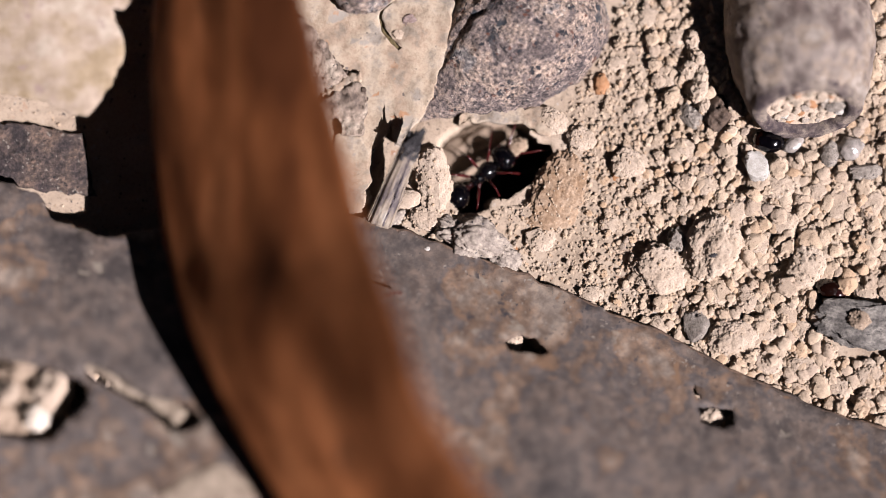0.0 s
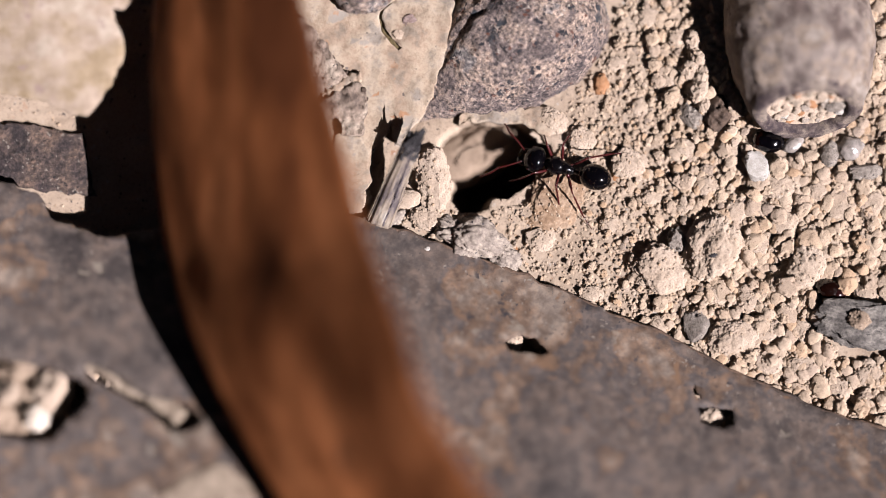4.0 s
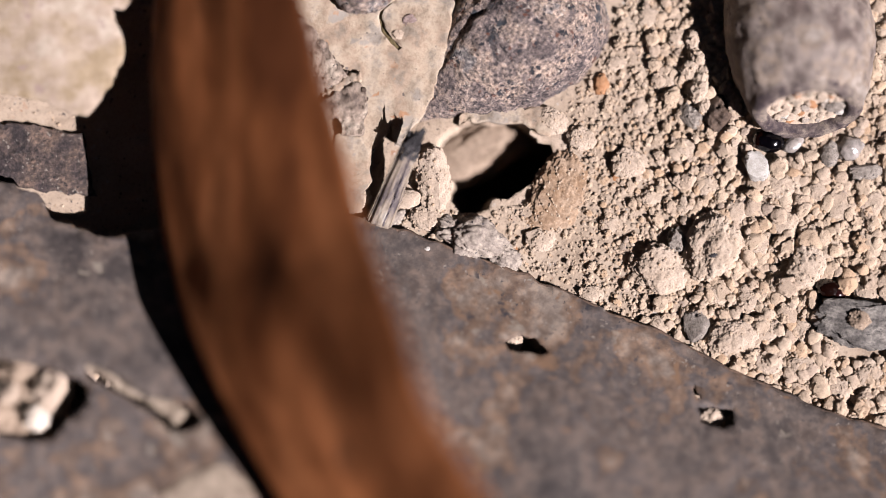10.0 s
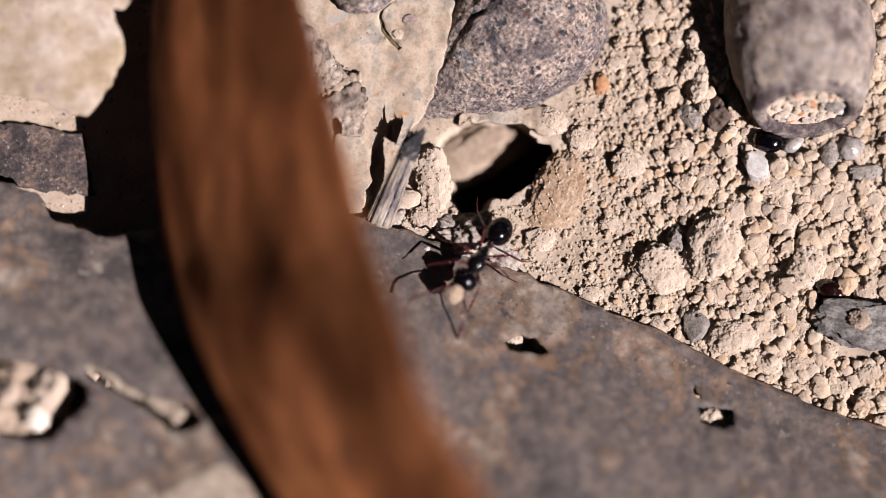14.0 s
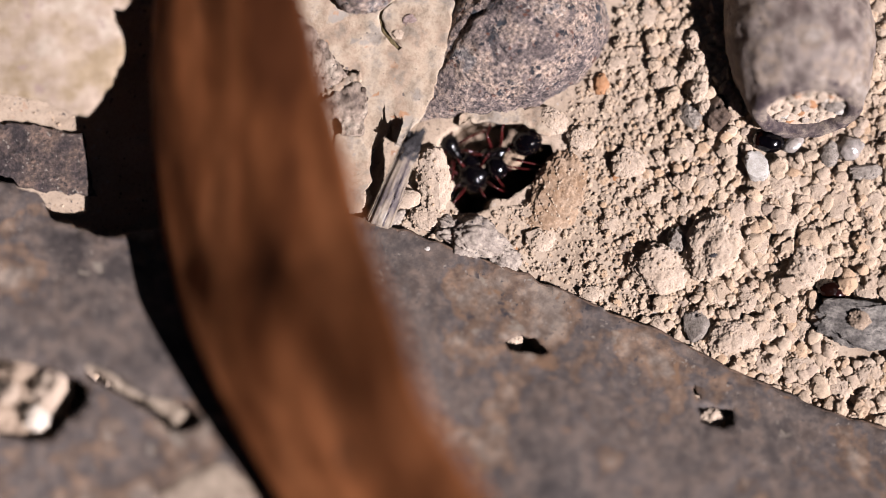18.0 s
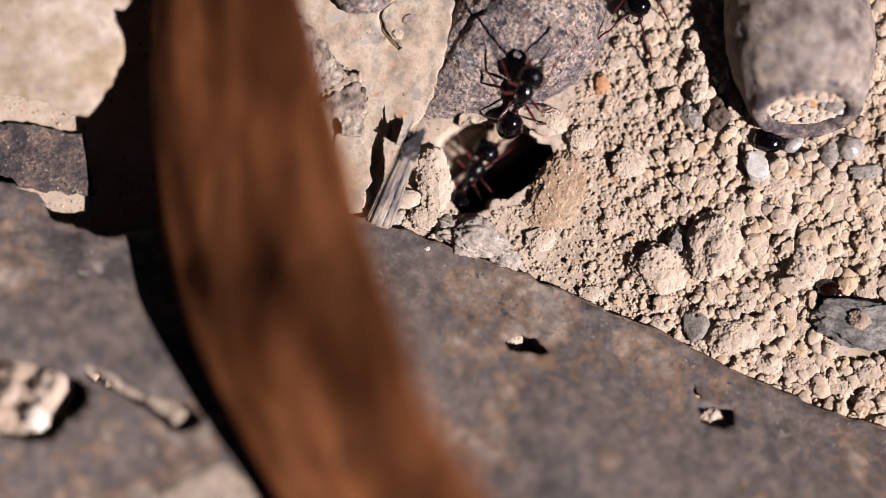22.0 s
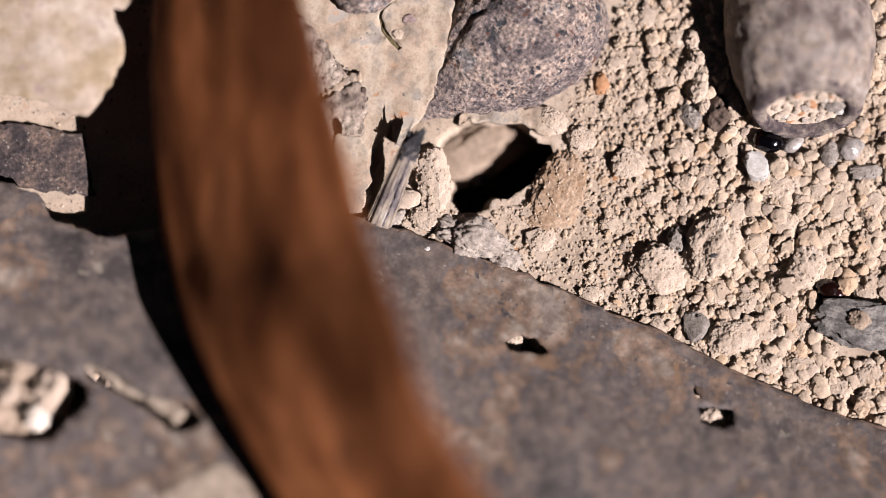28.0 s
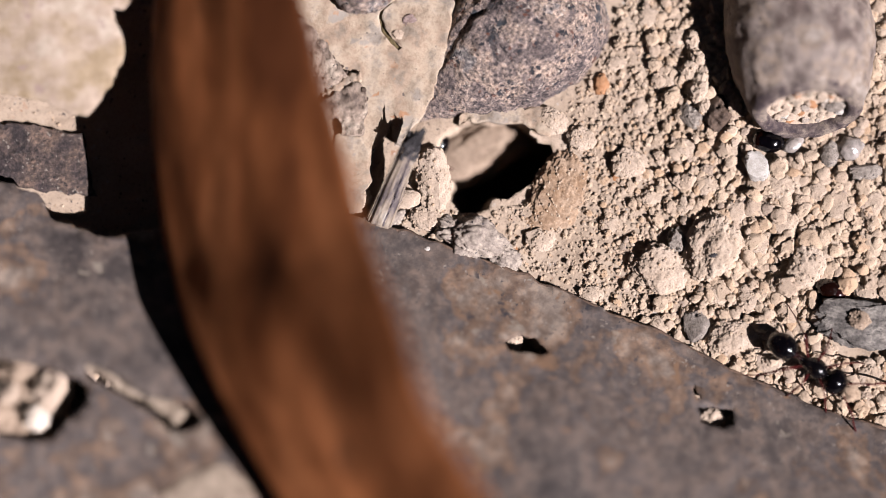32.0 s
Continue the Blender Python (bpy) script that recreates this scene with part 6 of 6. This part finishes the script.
    key_ant(ANTS[5], [
        (0, -47.9, 0.4, 7.2, 60, -16, -3), (5.8, -44.1, 1.4, 6.5, 55, -20, -4), (6.2, -39.9, 3, 5.2, 50, -21, -5),
        (6.4, -37.1, 4.8, 3.7, 75, -35, 30), (6.5, -36.9, 5.3, 1.9, 60, -33, 13), (6.6, -36.8, 6.7, 2, 55, -29, 0), (6.7, -36.8, 7.7, 1.2, 40, 0, 0),
        (6.8, -35.3, 8.3, 1.3, 15, 0, 0), (6.9, -33.1, 8.7, 0.8, 2, -10, -15), (7, -28.7, 9.4, 0.2, 0, 0, 1), (7.4, -20.1, 9.9, 0.1, 0, -3, 1),
        (9, -17.6, 10.9, 0, 0, 0, 2), (29.6, -17.1, 11.9, 0.1, 0, 1, 1), (30.1, -12, 12, 3.3, -5, 27, 17), (30.3, -8.8, 11.8, 2.9, -12, -17, 14),
        (30.4, -6.9, 11.1, 2.4, -20, -11, -1), (30.5, -6.4, 11, 2.4, -22, -11, -1), (30.6, -5.5, 8.8, 3.1, -45, 19, -4),
        (30.7, -4.1, 4.4, 3, -65, 11, -26), (30.8, -3.4, -2.3, 2.9, -84, 23, -12), (30.9, -1.6, -8.2, 5.3, -65, 17, -17),
        (31, 4.2, -12.6, 5.9, -42, 25, -19), (31.1, 10.2, -12.7, 5.8, -12, 0, -30), (31.2, 20.8, -18.5, 6.6, -20, -3, -30),
        (31.3, 26.5, -20, 6, -10, -9, -29), (31.4, 34, -20.3, 4.7, -3, -9, -30), (31.5, 42, -20.5, 3, 0, -13, -25),
        (32, 50.1, -20.9, 1.1, 0, -19, -28)])
    key_ant(ANTS[6], [
        (0, -13.2, 31.9, 0.3, -60, 0, 0), (7.3, -13.2, 29.9, 0.4, -60, 0, 0), (7.7, -11.7, 21.1, 2.5, -30, 23, 4), (7.8, -11.6, 19.9, 3, -15, 0, -5),
        (7.9, -10.7, 19.4, 3.3, -15, -6, -6), (8, -9.5, 18.6, 3.3, -20, -4, 7), (8.1, -8.2, 17.8, 2.7, -28, -2, -6),
        (8.2, -6.3, 15.8, 2.8, -58, -5, -16), (8.3, -5.9, 15.3, 2.7, -55, -6, -15), (8.4, -4.4, 13.7, 2.2, -48, 1, 3),
        (8.5, -3.2, 12.4, 1.9, -48, -16, 2), (8.6, -1.3, 10.4, 1.8, -38, -34, -30), (8.7, 0.6, 9.6, -1.2, -15, -25, 0),
        (8.8, 1.6, 9.2, -2.8, 10, -30, 0), (8.9, 1.8, 9.3, -3.1, 20, -30, 0), (9, 2.3, 9.3, -3.5, 10, -25, 0), (9.1, 3.1, 9.2, -5.9, 0, -30, 0),
        (9.4, 4.6, 5.7, -37, 0, 0, 0), (17.4, 4.6, 5.7, -37, 120, 0, 0), (17.7, 1.2, 8.6, -4, 120, 5, 0), (18, 0.9, 9, -3.4, 125, 5, 0), (18.2, 0.3, 9.2, -4.4, 130, 0, 0), (18.5, 4.6, 5.7, -37, 130, 0, 0), (20.4, 4.6, 5.7, -37, 60, 0, 0), (20.7, 1.4, 7.4, -3.6, 50, 5, 0), (21.1, 2.4, 7.1, -3.4, 45, 8, 0), (21.5, 4.9, 7.5, -3.5, 60, 15, 0), (21.7, 5.3, 8.8, -2.8, 65, 35, 0),
        (21.8, 5.6, 9.9, -0.5, 65, 40, 0), (21.9, 5.6, 11.4, 0.7, 62, 35, 30), (22, 6.9, 14.3, 2.3, 64, 40, 16),
        (22.1, 3.6, 11.8, 0.8, 165, 24, -30), (22.2, -0.9, 12.7, 1.6, 140, 15, 8), (22.3, -1.5, 16.8, 2.3, 97, 10, 13),
        (22.4, -2.8, 20.3, 2.9, 105, 4, -4), (22.5, -3.4, 24.5, 3.3, 100, -27, 30), (22.9, -4.7, 34.5, 0.2, 100, -1, 2),
        (32, -4.7, 34.5, 0.2, 100, -1, 2)])
    key_ant(ANTS[7], [
        (0, 6.1, 4.6, -38.5, 0, 0, 0), (22.6, 6.1, 4.6, -38.5, 0, 0, 0), (22.9, 3.9, 6.6, -3.5, 10, 10, 0), (23, 4.2, 7, -3.1, 5, 12, 0),
        (23.1, 5.1, 7.8, -2.9, 0, 15, 0), (23.2, 6.1, 8.2, -2.6, 0, 20, 0), (23.3, 8, 7.4, -1.2, -5, 20, 0), (23.4, 10.4, 5.7, 1.1, -22, 18, -5),
        (23.5, 12.6, 4.2, 0.6, -22, -14, 2), (23.6, 15.2, 0.7, 0.7, -28, 17, 2), (23.7, 17.1, -2.6, 0.8, -42, 0, 22),
        (23.8, 21.8, -4.8, 1, -16, -6, 18), (23.9, 26.2, -6.7, 1.2, -12, 8, -5), (24, 30.4, -12.1, 1.2, -39, -9, -14),
        (24.1, 34.8, -16.6, 2.3, -22, 1, -30), (24.2, 40, -20.5, 3.5, -30, 4, -30), (24.6, 49.7, -25.4, 3.6, -25, 0, -30),
        (32, 49.7, -25.4, 3.6, -25, 0, -30)])
    key_ant(ANTS[8], [
        (0, 8, 4.7, -40, 30, 0, 0), (23.4, 8, 4.7, -40, 30, 0, 0), (23.6, 5.6, 8.2, -3.2, 40, 15, 0), (23.8, 6.4, 8.6, -2.5, 40, 25, 0),
        (23.9, 8, 9.2, -0.5, 35, 25, 0), (24, 12.8, 11, 0.8, 29, -4, 0), (24.1, 15.5, 15, 0.7, 48, 1, 17), (24.2, 17.5, 19.8, 0.6, 86, -1, 6),
        (24.3, 17.8, 24.4, 0.3, 90, -1, 0), (24.7, 18.3, 36, 0.3, 90, 0, 0), (32, 18.3, 36, 0.3, 90, 0, 0)])
    key_ant(ANTS[9], [
        (0, 9.5, 5.8, -41.5, -20, 0, 0), (30.4, 9.5, 5.8, -41.5, -20, 0, 0), (30.7, 2.6, 6.7, -3.8, -10, 5, 0), (31, 4.2, 6.3, -3, -15, 12, 0), (31.2, 5.3, 5.8, -3, -20, 20, 0), (31.3, 6.1, 4.8, -1.9, -22, 25, 0),
        (31.4, 8, 3.4, 1, -22, -3, 10), (31.5, 9.4, 1.2, 0.5, -30, -5, 5), (31.6, 12.7, -0.7, 0.2, -22, 3, 5), (31.7, 14.9, -2.2, 0.6, -18, 11, -1),
        (31.8, 20.6, -5.5, 0.9, -20, 9, 7), (31.9, 25.7, -7.1, 1.3, -12, 1, 1), (32, 32, -10.3, 0.8, -34, -4, -1)])
    # ants bring up pellets of soil and carry them outside
    for pellet, (k, start, end) in zip(PELLETS, ((3, 12.6, 14.8), (2, 10.9, 12.9), (8, 23.4, 24.7), (2, 29.3, 31.1), (0, 0.0, 1.7), (4, 17.3, 19.6), (1, 22.0, 23.8),
                                                 (7, 22.6, 24.6), (0, 28.2, 29.7), (9, 30.5, 32.0))):
        carry(pellet, ANTS[k], start, end)


motions()
